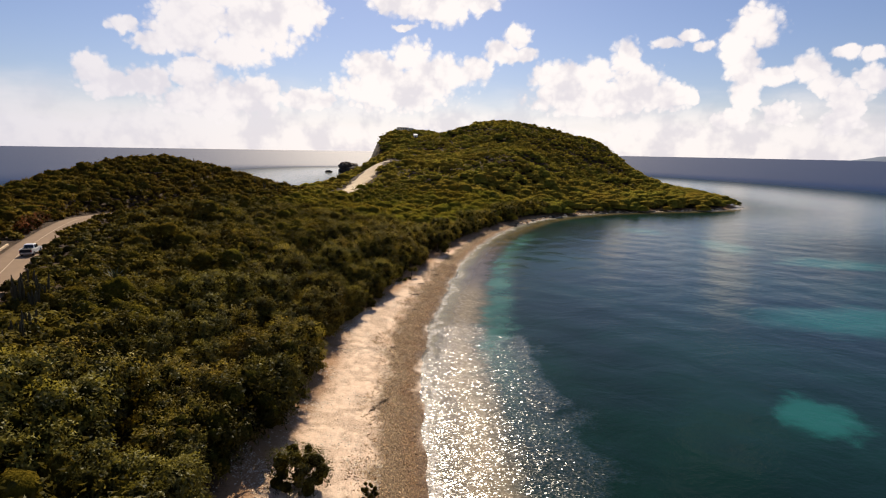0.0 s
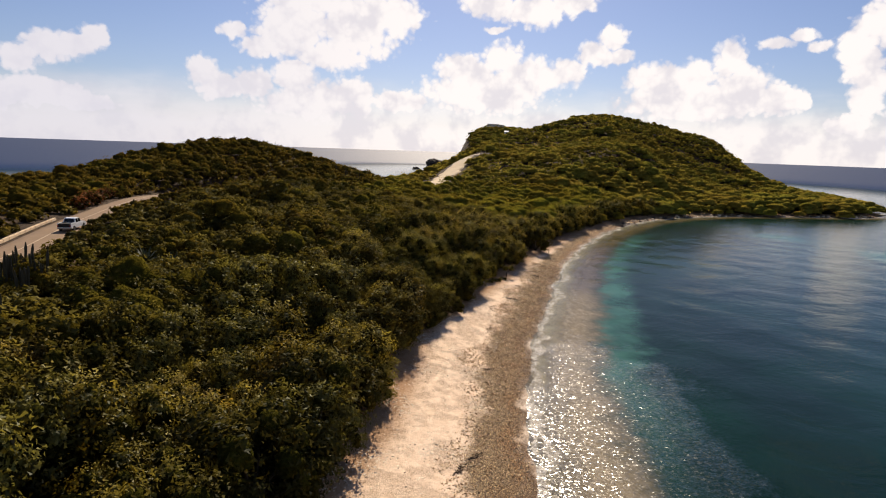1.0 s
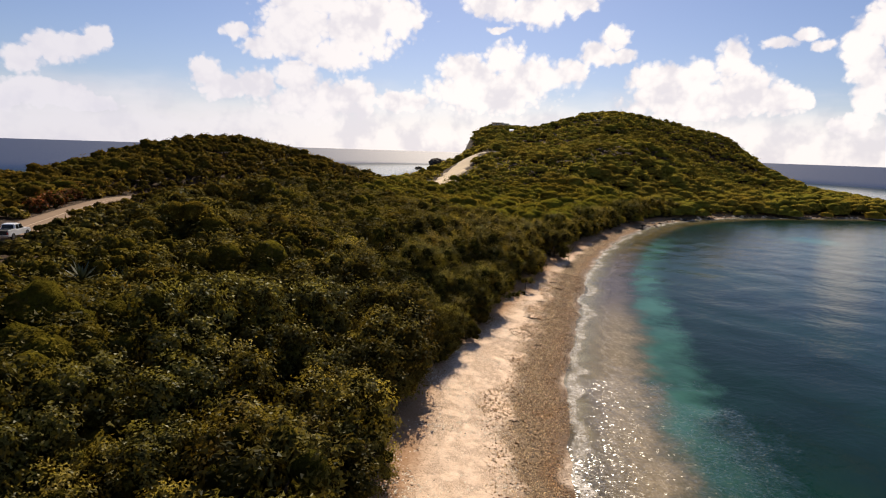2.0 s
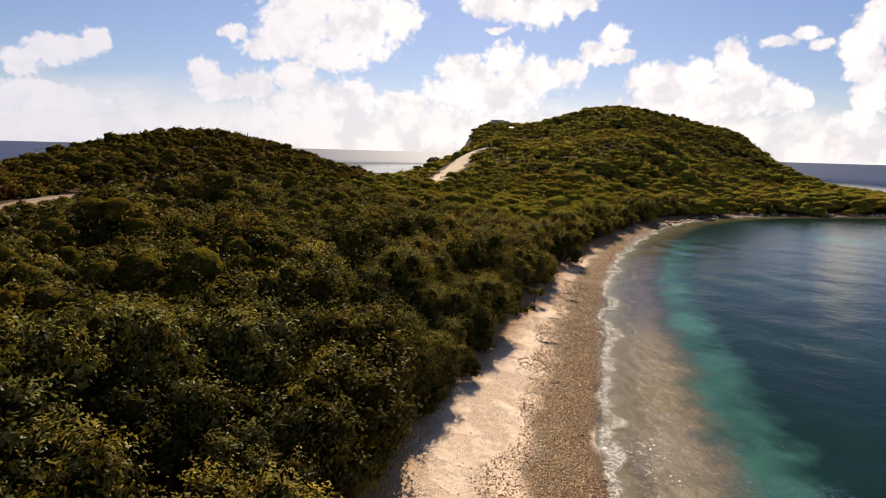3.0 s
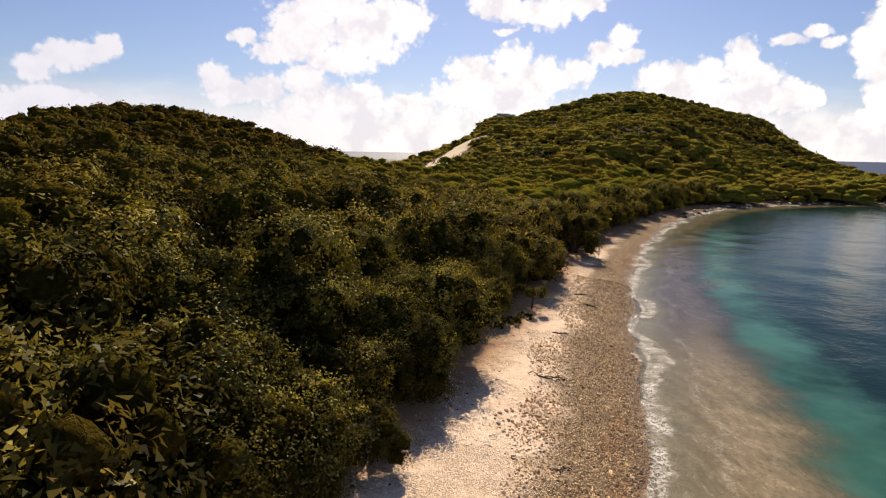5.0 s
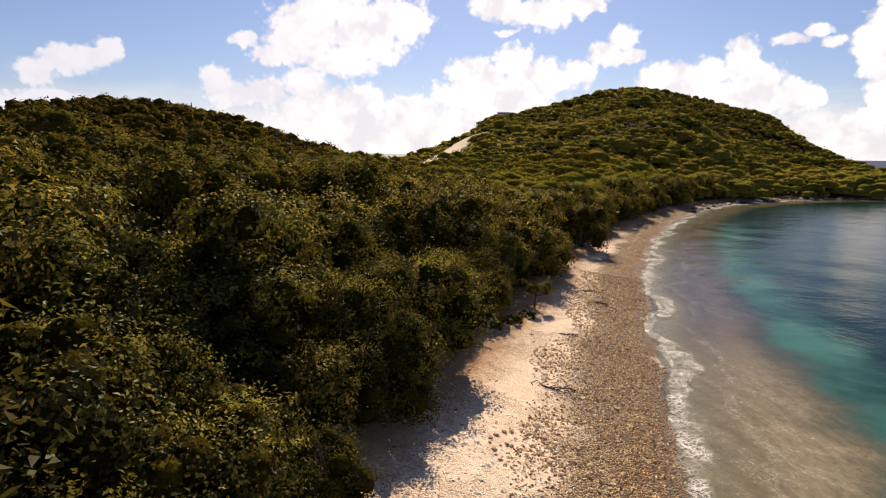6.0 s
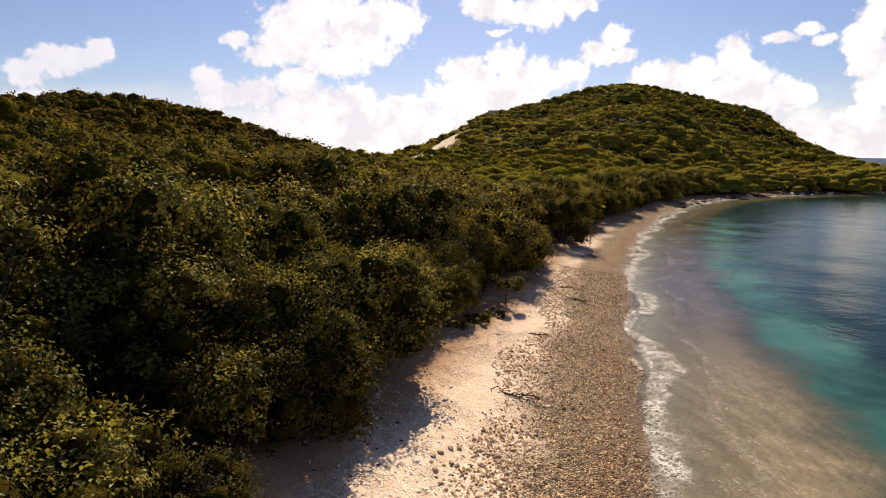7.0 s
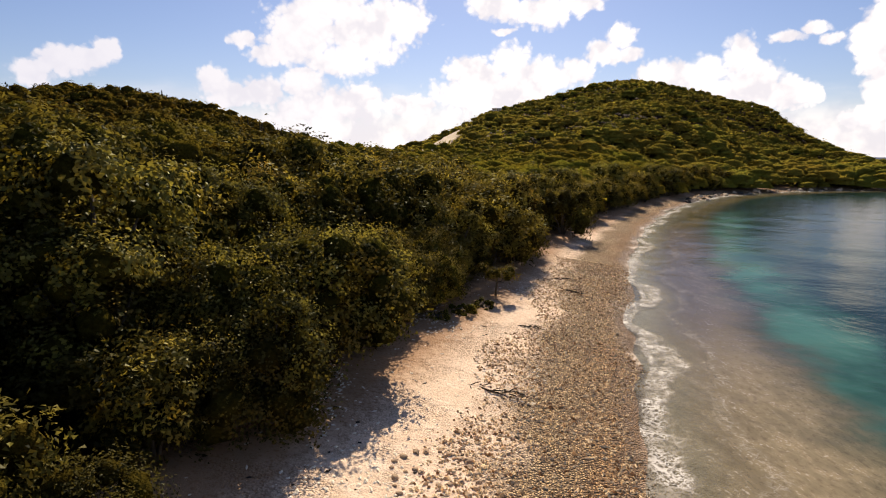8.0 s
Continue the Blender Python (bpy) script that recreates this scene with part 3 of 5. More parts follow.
def natural(x, y, d):
    h = np.interp(d, [-400, -60, -12, 0, 9, 14, 40], [-14, -5.5, -1.3, 0, 1.15, 1.6, 1.9])
    rise = np.zeros(x.shape)
    for cx, cy, sx, sy, turn, top in HILLS:
        c, s = math.cos(turn), math.sin(turn)
        u, v = (x - cx) * c + (y - cy) * s, -(x - cx) * s + (y - cy) * c
        rise += top * np.exp(-((u / sx) ** 2 + (v / sy) ** 2) / 2)
    # low shores elsewhere, a cliff on the outer headland
    outer = smooth(540, 585, y) * smooth(20, -30, x)
    h = h + rise * (smooth(6, 60, d) * (1 - outer) + smooth(-1, 20, d) * outer)
    h = h + wobble(x, y, 9.0) * 0.5 * smooth(20, 60, d) + wobble(x, y, 2.3, 1.7) * 0.05 * smooth(0.5, 4, d)
    h = h + (0.055 * wobble(x, y, 3.1, 0.9) + 0.03 * wobble(x, y, 1.2, 2.2)) * smooth(-7, -2, d) * (1 - smooth(3, 8, d))
    return h


def height(x, y):
    """Ground level, with the road and the track cut into it."""
    x, y = np.asarray(x, float), np.asarray(y, float)
    d = inland(x, y)
    h = natural(x, y, d)
    r, a = line_distance(ROAD, x, y)
    h = h + (9.5 + smooth(6.0, 10.0, a) - h) * (1 - smooth(4.2, 12.0, r))
    r, a = line_distance(TRACK, x, y)
    h = h - 0.35 * (1 - smooth(4.2, 6.5, r))
    return h


def shore_reach(x, y, d):
    """Metres from the water's real edge: by the slope of the beach close to it, by the coast's line further off."""
    near = height(x, y) / 0.118
    k = smooth(5, 9, np.abs(d))
    return near * (1 - k) + d * k


def axis(*runs):
    return np.concatenate([np.arange(a, b, s) for a, b, s in runs])


def grid_mesh(name, xs, ys, z, keep=None):
    """A sheet over the given lines; z: height at each crossing."""
    nx, ny = len(xs), len(ys)
    gx, gy = np.meshgrid(xs, ys)
    co = np.stack([gx, gy, z], -1).reshape(-1, 3)
    i = (np.arange(ny - 1)[:, None] * nx + np.arange(nx - 1)[None]).ravel()
    faces = np.stack([i, i + 1, i + nx + 1, i + nx], 1)
    if keep is not None:
        faces = faces[keep.ravel()[faces].any(1)]
    return quick_mesh(name, co, faces)


def quick_mesh(name, co, faces):
    """A mesh from arrays of corners and of triangles or quads."""
    me = bpy.data.meshes.new(name)
    k = faces.shape[1]
    me.vertices.add(len(co))
    me.vertices.foreach_set("co", np.ascontiguousarray(co, np.float32).ravel())
    me.loops.add(faces.size)
    me.loops.foreach_set("vertex_index", np.ascontiguousarray(faces, np.int32).ravel())
    me.polygons.add(len(faces))
    me.polygons.foreach_set("loop_start", np.arange(0, faces.size, k, dtype=np.int32))
    me.polygons.foreach_set("loop_total", np.full(len(faces), k, np.int32))
    me.update(calc_edges=True)
    return me


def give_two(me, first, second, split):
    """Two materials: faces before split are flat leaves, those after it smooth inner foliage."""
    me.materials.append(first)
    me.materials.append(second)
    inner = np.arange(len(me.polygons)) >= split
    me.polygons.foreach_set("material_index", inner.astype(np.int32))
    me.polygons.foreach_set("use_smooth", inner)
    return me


def give(me, mat, soft=True):
    me.materials.append(mat)
    me.polygons.foreach_set("use_smooth", np.full(len(me.polygons), soft))
    return me


def numbers(me, name, values):
    me.attributes.new(name, "FLOAT", "POINT").data.foreach_set("value", np.ascontiguousarray(values, np.float32).ravel())


def arrows(me, name, values):
    me.attributes.new(name, "FLOAT_VECTOR", "POINT").data.foreach_set("vector", np.ascontiguousarray(values, np.float32).ravel())


def part(name, bm, mat, parent, label="", soft=False):
    """One mesh object under a thing or a part; bm: a bmesh or a mesh."""
    if isinstance(bm, bmesh.types.BMesh):
        me = bpy.data.meshes.new(name)
        bm.to_mesh(me)
        bm.free()
        give(me, mat, soft)
    else:
        me = bm
    ob = new(name, me)
    ob.parent = parent
    return tagged(ob, label)


def thing(name, m, label, category, group="", kind=""):
    ob = new(name)
    ob.matrix_basis = m
    return tagged(ob, label, category, group, kind)


xs = axis((-430, -110, 6), (-110, -24, 2), (-24, 8, 0.5), (8, 60, 2), (60, 260, 5))
ys = axis((-220, 30, 6), (30, 175, 0.75), (175, 350, 2.5), (350, 830, 6))
gx, gy = np.meshgrid(xs, ys)
gd = inland(gx, gy)
me = grid_mesh("ground", xs, ys, height(gx, gy))
numbers(me, "inland", shore_reach(gx, gy, gd))
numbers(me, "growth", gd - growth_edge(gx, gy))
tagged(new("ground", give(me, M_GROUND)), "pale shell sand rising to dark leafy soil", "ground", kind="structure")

# the sea reaches the horizon
half = axis((0, 12, 0.4), (12, 30, 1.0), (30, 120, 3), (120, 400, 10), (400, 1000, 40), (1000, 4900, 130))
xs = np.concatenate([-half[:0:-1], half]) + 2
ys = np.concatenate([-axis((0, 60, 10), (60, 1000, 60), (1000, 4900, 300))[:0:-1], axis((0, 30, 3), (30, 80, 1.0), (80, 135, 0.5), (135, 200, 1.0), (200, 400, 4), (400, 1000, 30), (1000, 4900, 130))])
gx, gy = np.meshgrid(xs, ys)
gd = inland(gx, gy)
gz = 0.02 + 0.05 * wobble(gx, gy, 3.0, 0.4) * smooth(1.0, 8.0, -gd) * (np.hypot(gx, gy) < 300)
me = grid_mesh("sea", xs, ys, gz, gd < 2.5)
co = np.stack([gx, gy, gz], -1).reshape(-1, 3)
r = np.maximum(np.abs(co[:, 0]), np.abs(co[:, 1]))
k = smooth(800, 4600, r)
flat = co[:, :2] / np.maximum(np.hypot(co[:, 0], co[:, 1]), 1)[:, None] * np.minimum(r, 4860)[:, None]
co[:, :2] += (flat - co[:, :2]) * k[:, None]
me.vertices.foreach_set("co", co.astype(np.float32).ravel())
numbers(me, "shore", -shore_reach(gx, gy, gd))
tagged(new("sea", give(me, M_WATER)), "clear turquoise and deep teal sea with small ripples", "water", kind="structure")


# ---- plants ----
rng = np.random.default_rng(7)


def unit(v):
    return v / np.maximum(np.linalg.norm(v, axis=-1, keepdims=True), 1e-6)


def leaf_cards(c, n, size, shape=4, droop=0.25):
    """Leaves at the places c that face n: bent four-cornered blades, or three-cornered ones for far shrubs."""
    k = len(c)
    n = unit(n)
    t = unit(np.cross(n, rng.normal(size=(k, 3))))
    b = np.cross(n, t)
    s = size[:, None]
    if shape == 3:
        co = np.stack([c - t * s * 0.5 - b * s * 0.24, c + t * s * 0.62, c - t * s * 0.4 + b * s * 0.34], 1)
        return co.reshape(-1, 3), np.arange(3 * k).reshape(k, 3)
    co = np.stack([c - t * s * 0.5, c + b * s * 0.33 + n * s * droop * 0.4, c + t * s * 0.5 - n * s * droop * 0.3, c - b * s * 0.33 + n * s * droop * 0.4], 1)
    return co.reshape(-1, 3), np.arange(4 * k).reshape(k, 4)


def dome_points(count, lobes, floor=-0.25):
    """Directions on a ball, few of them pointing down."""
    v = unit(rng.normal(size=(count * 2, 3)))
    v = v[v[:, 2] > floor]
    while len(v) < count:
        w = unit(rng.normal(size=(count, 3)))
        v = np.concatenate([v, w[w[:, 2] > floor]])
    return v[:count]


def cores(at, r, sides=8, rings=((0.80, -0.6), (1.0, -0.05), (0.86, 0.5), (0.48, 0.87)), squash=np.ones(3)):
    """The close inner foliage: uneven rounded lumps."""
    n = len(at)
    a = np.arange(sides) * 6.2832 / sides
    co = [np.stack([np.cos(a + j * 0.4) * k, np.sin(a + j * 0.4) * k, np.full(sides, h)], 1) for j, (k, h) in enumerate(rings)] + [np.array([[0, 0, 1.0]])]
    co = np.concatenate(co)
    faces = []
    for j in range(len(rings) - 1):
        for i in range(sides):
            p, q = j * sides + i, j * sides + (i + 1) % sides
            faces += [(p, q, q + sides), (p, q + sides, p + sides)]
    top = len(co) - 1
    faces += [(top - sides + i, top - sides + (i + 1) % sides, top) for i in range(sides)]
    turn = rng.uniform(0, 6.28, n)
    c, s = np.cos(turn)[:, None], np.sin(turn)[:, None]
    xyz = np.stack([co[:, 0] * c - co[:, 1] * s, co[:, 0] * s + co[:, 1] * c, np.broadcast_to(co[:, 2], (n, len(co)))], -1)
    xyz = at[:, None] + xyz * r[:, None, None] * rng.uniform(0.80, 1.15, (n, len(co), 1)) * squash
    f = np.array(faces)[None] + (np.arange(n) * len(co))[:, None, None]
    return xyz.reshape(-1, 3), f.reshape(-1, 3), unit(xyz - at[:, None]).reshape(-1, 3)


def crown_mesh(name, leaves, leaf, mat, radius=2.7, tall=5.4, lobes=16, low=0.9, blade=3):
    """A broad uneven crown of leafy lobes from close to the ground to the top."""
    at, rad = [], []
    for i in range(lobes):
        a = i * 2.4 + rng.uniform(-0.4, 0.4)
        up = (i + 0.5) / lobes
        out = radius * (0.72 if up < 0.55 else 0.72 * math.sqrt(max(0.0, 1 - ((up - 0.55) / 0.5) ** 2))) * rng.uniform(0.75, 1.15)
        at.append((math.cos(a) * out, math.sin(a) * out, low + up * (tall - low - 0.7) + rng.uniform(-0.2, 0.3)))
        rad.append(radius * rng.uniform(0.24, 0.44))
    at, rad = np.array(at), np.array(rad)
    # twigs gather the leaves in tufts, with the shade-coloured cores showing between them
    tufts = lobes * 16
    lobe = rng.choice(lobes, tufts, p=rad ** 2 / (rad ** 2).sum())
    v = dome_points(tufts, lobes, -0.5)
    tip = at[lobe] + v * (rad[lobe] * rng.uniform(0.8, 1.28, tufts))[:, None] * np.array([1, 1, 0.9])
    pick = rng.integers(0, tufts, leaves)
    wide = radius * rng.uniform(0.05, 0.115, tufts)[pick]
    c = tip[pick] + rng.normal(size=(leaves, 3)) * wide[:, None] - v[pick] * (rng.random(leaves) ** 2 * 0.3 * rad[lobe][pick])[:, None]
    n = unit(v[pick] + np.array([0, 0, 0.35]) + rng.normal(size=(leaves, 3)) * 0.45)
    co, faces = leaf_cards(c, n, leaf * rng.uniform(0.65, 1.3, leaves), blade)
    # each leaf follows its spray: the lobe's rounding, a little of the whole crown's, and some of its own
    whole = unit((c - np.array([0, 0, tall * 0.35])) / np.array([radius, radius, tall * 0.6]))
    lies = unit(unit(c - at[lobe][pick]) * 0.75 + whole * 0.4 + rng.normal(size=(leaves, 3)) * 0.22)
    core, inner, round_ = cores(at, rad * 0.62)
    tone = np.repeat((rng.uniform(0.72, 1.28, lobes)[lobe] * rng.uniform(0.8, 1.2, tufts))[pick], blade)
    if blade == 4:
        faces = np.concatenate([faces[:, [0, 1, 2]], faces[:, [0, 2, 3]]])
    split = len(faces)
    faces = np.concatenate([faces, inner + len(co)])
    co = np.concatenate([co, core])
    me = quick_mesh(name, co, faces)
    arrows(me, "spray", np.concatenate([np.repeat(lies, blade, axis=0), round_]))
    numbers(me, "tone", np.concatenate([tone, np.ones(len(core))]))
    return give_two(me, mat, M_INNER_SHADE, split), at, rad


def tube(bm, line, radii, sides=6):
    """A tapered round limb along a line of points."""
    rings = []
    for i, p in enumerate(line):
        p = Vector(p)
        a = Vector(line[min(i + 1, len(line) - 1)]) - Vector(line[max(i - 1, 0)])
        side = a.orthogonal().normalized()
        other = a.normalized().cross(side)
        rings.append([bm.verts.new(p + (side * math.cos(6.2832 * k / sides) + other * math.sin(6.2832 * k / sides)) * radii[i]) for k in range(sides)])
    for r0, r1 in zip(rings, rings[1:]):
        for k in range(sides):
            bm.faces.new((r0[k], r0[(k + 1) % sides], r1[(k + 1) % sides], r1[k]))
    bm.faces.new(rings[-1])
    bm.faces.new(rings[0][::-1])


def trunk_mesh(at, rad):
    bm = bmesh.new()
    picks = list(range(0, len(at), 2))
    for i in picks:
        x, y, z = at[i]
        a = math.atan2(y, x)
        tube(bm, [(0.15 * math.cos(a), 0.15 * math.sin(a), -0.25), (x * 0.25, y * 0.25, z * 0.35 + 0.2), (x * 0.6, y * 0.6 + 0.15, z * 0.7), (x, y, z)], (0.12, 0.09, 0.06, 0.02), 5)
    return bm


def tree_kind(leaves, leaf, mat, label, **shape):
    """A many-stemmed shore tree, to be copied."""
    t = thing("shore_tree", Matrix.Identity(4), label, "tree", "trees behind the beach")
    crown, at, rad = crown_mesh("crown", leaves, leaf, mat, **shape)
    part("crown", crown, mat, t)
    part("trunk", trunk_mesh(at, rad), M_BARK, t, soft=True)
    return t


def scatter(x0, x1, y0, y1, step, jitter=0.42):
    """Uneven planting over an oblong."""
    ax, ay = np.meshgrid(np.arange(x0, x1, step), np.arange(y0, y1, step * 0.9))
    ax = ax + (np.arange(ax.shape[0]) % 2)[:, None] * step * 0.5
    p = np.stack([ax.ravel(), ay.ravel()], 1)
    return p + rng.uniform(-jitter, jitter, p.shape) * step


def open_ground(x, y):
    """True where shrubs can grow."""
    d = inland(x, y)
    road, _ = line_distance(ROAD, x, y)
    track, _ = line_distance(TRACK, x, y)
    return (d > growth_edge(x, y) + 1.6) & (road > np.where(x < np.interp(y, ROAD[:, 1], ROAD[:, 0]), 5.6, 3.3)) & (track > 8.2), d, road


def canopy(d, e):
    """How tall the growth stands: trees behind the beach, scrub on the hills."""
    return 2.6 + 3.4 * (1 - smooth(22, 55, d)) * smooth(-1.0, 2.5, d - e)


KINDS_FINE = [tree_kind(9600, 0.150, M_GRAPE, "dense broad-leaved shore tree with dark glossy leaves", blade=4, lobes=26),
              tree_kind(9600, 0.144, M_OLIVE, "bushy olive-green shore tree with fine leaves", blade=4, lobes=28, radius=2.9, tall=5.0),
              tree_kind(9600, 0.152, M_GRAPE, "tall green shore tree with upright leaf sprays", blade=4, lobes=22, radius=2.5, tall=6.0),
              tree_kind(9600, 0.148, M_SCRUB, "dark tangled coastal bush reaching the sand", blade=4, lobes=22, radius=3.0, tall=4.8, low=0.6)]
KINDS_COARSE = [tree_kind(4700, 0.235, M_GRAPE, "dense broad-leaved shore tree with dark glossy leaves", lobes=16),
                tree_kind(4700, 0.225, M_OLIVE, "bushy olive-green shore tree with fine leaves", lobes=18, radius=2.9, tall=5.0),
                tree_kind(4700, 0.23, M_SCRUB, "dark tangled coastal bush reaching the sand", lobes=20, radius=3.0, tall=4.8, low=0.6)]
free = list(KINDS_FINE + KINDS_COARSE)


def plant(kind, x, y, scale, tall):
    # a small bare clearing under the overhanging trees
    if ((x + 16.6) / 2.4) ** 2 + ((y - 102.2) / 2.0) ** 2 < 1:
        return
    z = float(height(np.array([x]), np.array([y]))[0])
    m = Matrix.LocRotScale((x, y, z - 0.1), Euler((rng.uniform(-0.08, 0.08), rng.uniform(-0.08, 0.08), rng.uniform(0, 6.28))), (scale, scale, scale * tall))
    if kind in free:
        free.remove(kind)
        kind.matrix_basis = m
    else:
        copy_thing(kind, m)


def near_belt(x, y, d):
    """The strip of trees behind the beach that stand as single trees."""
    over = d - growth_edge(x, y)
    return (y > 36) & (x > -60) & (x < 48) & (y < 268) & (over < np.where(y < 176, 19.0, 8.0))


p = scatter(-44, 48, 30, 268, 4.0)
ok, d, _ = open_ground(p[:, 0], p[:, 1])
ok &= near_belt(p[:, 0], p[:, 1], d)
for (x, y), dd in zip(p[ok], d[ok]):
    over = dd - float(growth_edge(np.array([x]), np.array([y]))[0])
    s = 0.66 + 0.32 * min(1.0, over / 4.0) + rng.uniform(-0.26, 0.28)
    if 90 < y < 132 and over < (11.0 if y < 120 else 6.0):
        plant(KINDS_FINE[rng.choice(4, p=[0.2, 0.55, 0.15, 0.1] if y > 114 else [0.34, 0.26, 0.2, 0.2])], x, y, s, rng.uniform(0.9, 1.12))
    else:
        plant(KINDS_COARSE[rng.choice(3, p=[0.15, 0.7, 0.15] if y > 112 else [0.45, 0.3, 0.25])], x, y, s, rng.uniform(0.9, 1.1))


# taller trees that lean out over the clearing
for x, y, s in ((-16.0, 109.9, 0.86), (-18.2, 109.0, 1.05), (-20.3, 107.2, 1.0)):
    plant(KINDS_FINE[1 if s > 1.0 else 0], x, y, s, 1.12)
# round bushes that stand out from the edge
for kind, x, y, s in ((1, -15.4, 106.6, 0.86), (3, -13.7, 100.4, 0.55), (1, -18.2, 99.2, 0.8), (0, -15.6, 97.4, 0.9), (3, -15.0, 93.0, 0.6)):
    plant(KINDS_FINE[kind], x, y, s, 0.95)
# undergrowth along the edge of the sand
for y in np.arange(86, 136, 1.25):
    for row in (3.2, 4.8):
        x = -1.6 - float(growth_edge(np.array([-5.0]), np.array([y]))[0]) - row + rng.uniform(-0.5, 0.5)
        if rng.random() < 0.85:
            plant(KINDS_COARSE[rng.choice([1, 2])], x, y + rng.uniform(-0.5, 0.5), rng.uniform(0.24, 0.42) + 0.05 * row, rng.uniform(0.8, 1.1))


def scrub(name, p, tall, leaves, leaf, shape, mat, label, fine=False, spread=1.0, inner_mat=None, sweep=1.0, domed=0.9):
    """Scrub that nobody could count: domed shrubs of leaf sprays in one mesh."""
    n = len(p)
    lobes = 6
    wide = tall * rng.uniform(0.6, 0.95, n)
    ang = rng.uniform(0, 6.2832, (n, 1)) + np.arange(lobes) * 2.4
    off = np.array([0.0, 0.4, 0.55, 0.7, 0.8, 0.9]) * wide[:, None] * rng.uniform(0.8, 1.2, (n, lobes))
    up = np.array([0.66, 0.56, 0.5, 0.4, 0.34, 0.28]) * rng.uniform(0.85, 1.15, (n, lobes))
    off = off * spread * rng.uniform(0.8, 1.25, (n, 1))
    lx, ly = p[:, 0:1] + np.cos(ang) * off * sweep, p[:, 1:2] + np.sin(ang) * off
    lc = np.stack([lx, ly, height(lx, ly) + tall[:, None] * up], -1)
    lr = tall[:, None] * rng.uniform(0.27, 0.44, (n, lobes)) * spread
    squash = np.array([sweep ** 0.5, 1, 1 / spread])
    who = np.repeat(np.arange(n), leaves)
    lob = rng.integers(0, lobes, len(who))
    tuft = 12 if fine else 6
    tips = dome_points(n * lobes * tuft, 1, -0.3).reshape(n, lobes, tuft, 3)
    far_out = rng.uniform(0.8, 1.22, (n, lobes, tuft))
    k = rng.integers(0, tuft, len(who))
    v = unit(tips[who, lob, k] + rng.normal(size=(len(who), 3)) * (0.22 if fine else 0.4))
    c = lc[who, lob] + v * (lr[who, lob] * far_out[who, lob, k] * rng.uniform(0.85, 1.05, len(who)))[:, None] * squash
    nrm = unit(v / squash + np.array([0, 0, 0.25]) + rng.normal(size=v.shape) * 0.4)
    size = np.broadcast_to(leaf, (n,))[who] * rng.uniform(0.6, 1.4, len(who))
    co, faces = leaf_cards(c, nrm, size, shape)
    if shape == 4:
        faces = np.concatenate([faces[:, [0, 1, 2]], faces[:, [0, 2, 3]]])
    lies = unit(v / squash * domed + np.array([0, 0, 1.05 - domed]) + rng.normal(size=v.shape) * 0.22)
    tone = (rng.uniform(0.6, 1.4, n)[who] * rng.uniform(0.85, 1.15, (n, lobes))[who, lob])
    split = len(faces)
    use = range(lobes) if fine else (0, 2, 4)
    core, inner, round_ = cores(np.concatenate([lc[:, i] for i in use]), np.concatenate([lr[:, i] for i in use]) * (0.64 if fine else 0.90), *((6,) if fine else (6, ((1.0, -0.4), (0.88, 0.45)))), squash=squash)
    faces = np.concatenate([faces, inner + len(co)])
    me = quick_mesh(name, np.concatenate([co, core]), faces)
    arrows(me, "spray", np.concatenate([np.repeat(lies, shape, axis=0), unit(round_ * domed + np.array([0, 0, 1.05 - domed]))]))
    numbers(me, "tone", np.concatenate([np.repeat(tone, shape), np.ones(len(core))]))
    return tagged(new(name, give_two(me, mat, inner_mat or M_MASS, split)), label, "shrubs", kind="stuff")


def zone_of(x, y):
    """0: by the beach and road, 1: the near hill and saddle, 2: the headland."""
    return np.where((y < 175) & (x > -72), 0, np.where((y < 262) & (x < 20), 1, 2))


p = scatter(-120, 16, -30, 178, 3.3)
ok, d, road = open_ground(p[:, 0], p[:, 1])
ok &= (zone_of(p[:, 0], p[:, 1]) == 0) & ~near_belt(p[:, 0], p[:, 1], d)
p, d, road = p[ok], d[ok], road[ok]
tall = canopy(d, growth_edge(p[:, 0], p[:, 1])) * rng.uniform(0.55, 1.3, len(p)) * np.where(rng.random(len(p)) < 0.09, 1.45, 1.0)
tall *= 1.0 + 0.45 * wobble(p[:, 0], p[:, 1], 3.6, 1.1)
inner = (p[:, 0] > np.interp(p[:, 1], ROAD[:, 1], ROAD[:, 0])) & (p[:, 1] > 92)
tall *= np.where(inner, 0.52 + 0.48 * smooth(4, 22, road), 0.5 + 0.5 * smooth(4, 15, road))
tall = np.clip(tall, 0.5, 6.2)
by_beach = (p[:, 0] > -50) & (p[:, 1] > 66)
scrub("scrub", p[by_beach], tall[by_beach], 800, 0.29, 3, M_SCRUB, "dense dark olive scrub behind the beach trees", True, 1.2)
scrub("scrub", p[~by_beach], tall[~by_beach], 520, 0.44, 3, M_SCRUB, "dense dark olive scrub covering the near slope", True, 1.2)

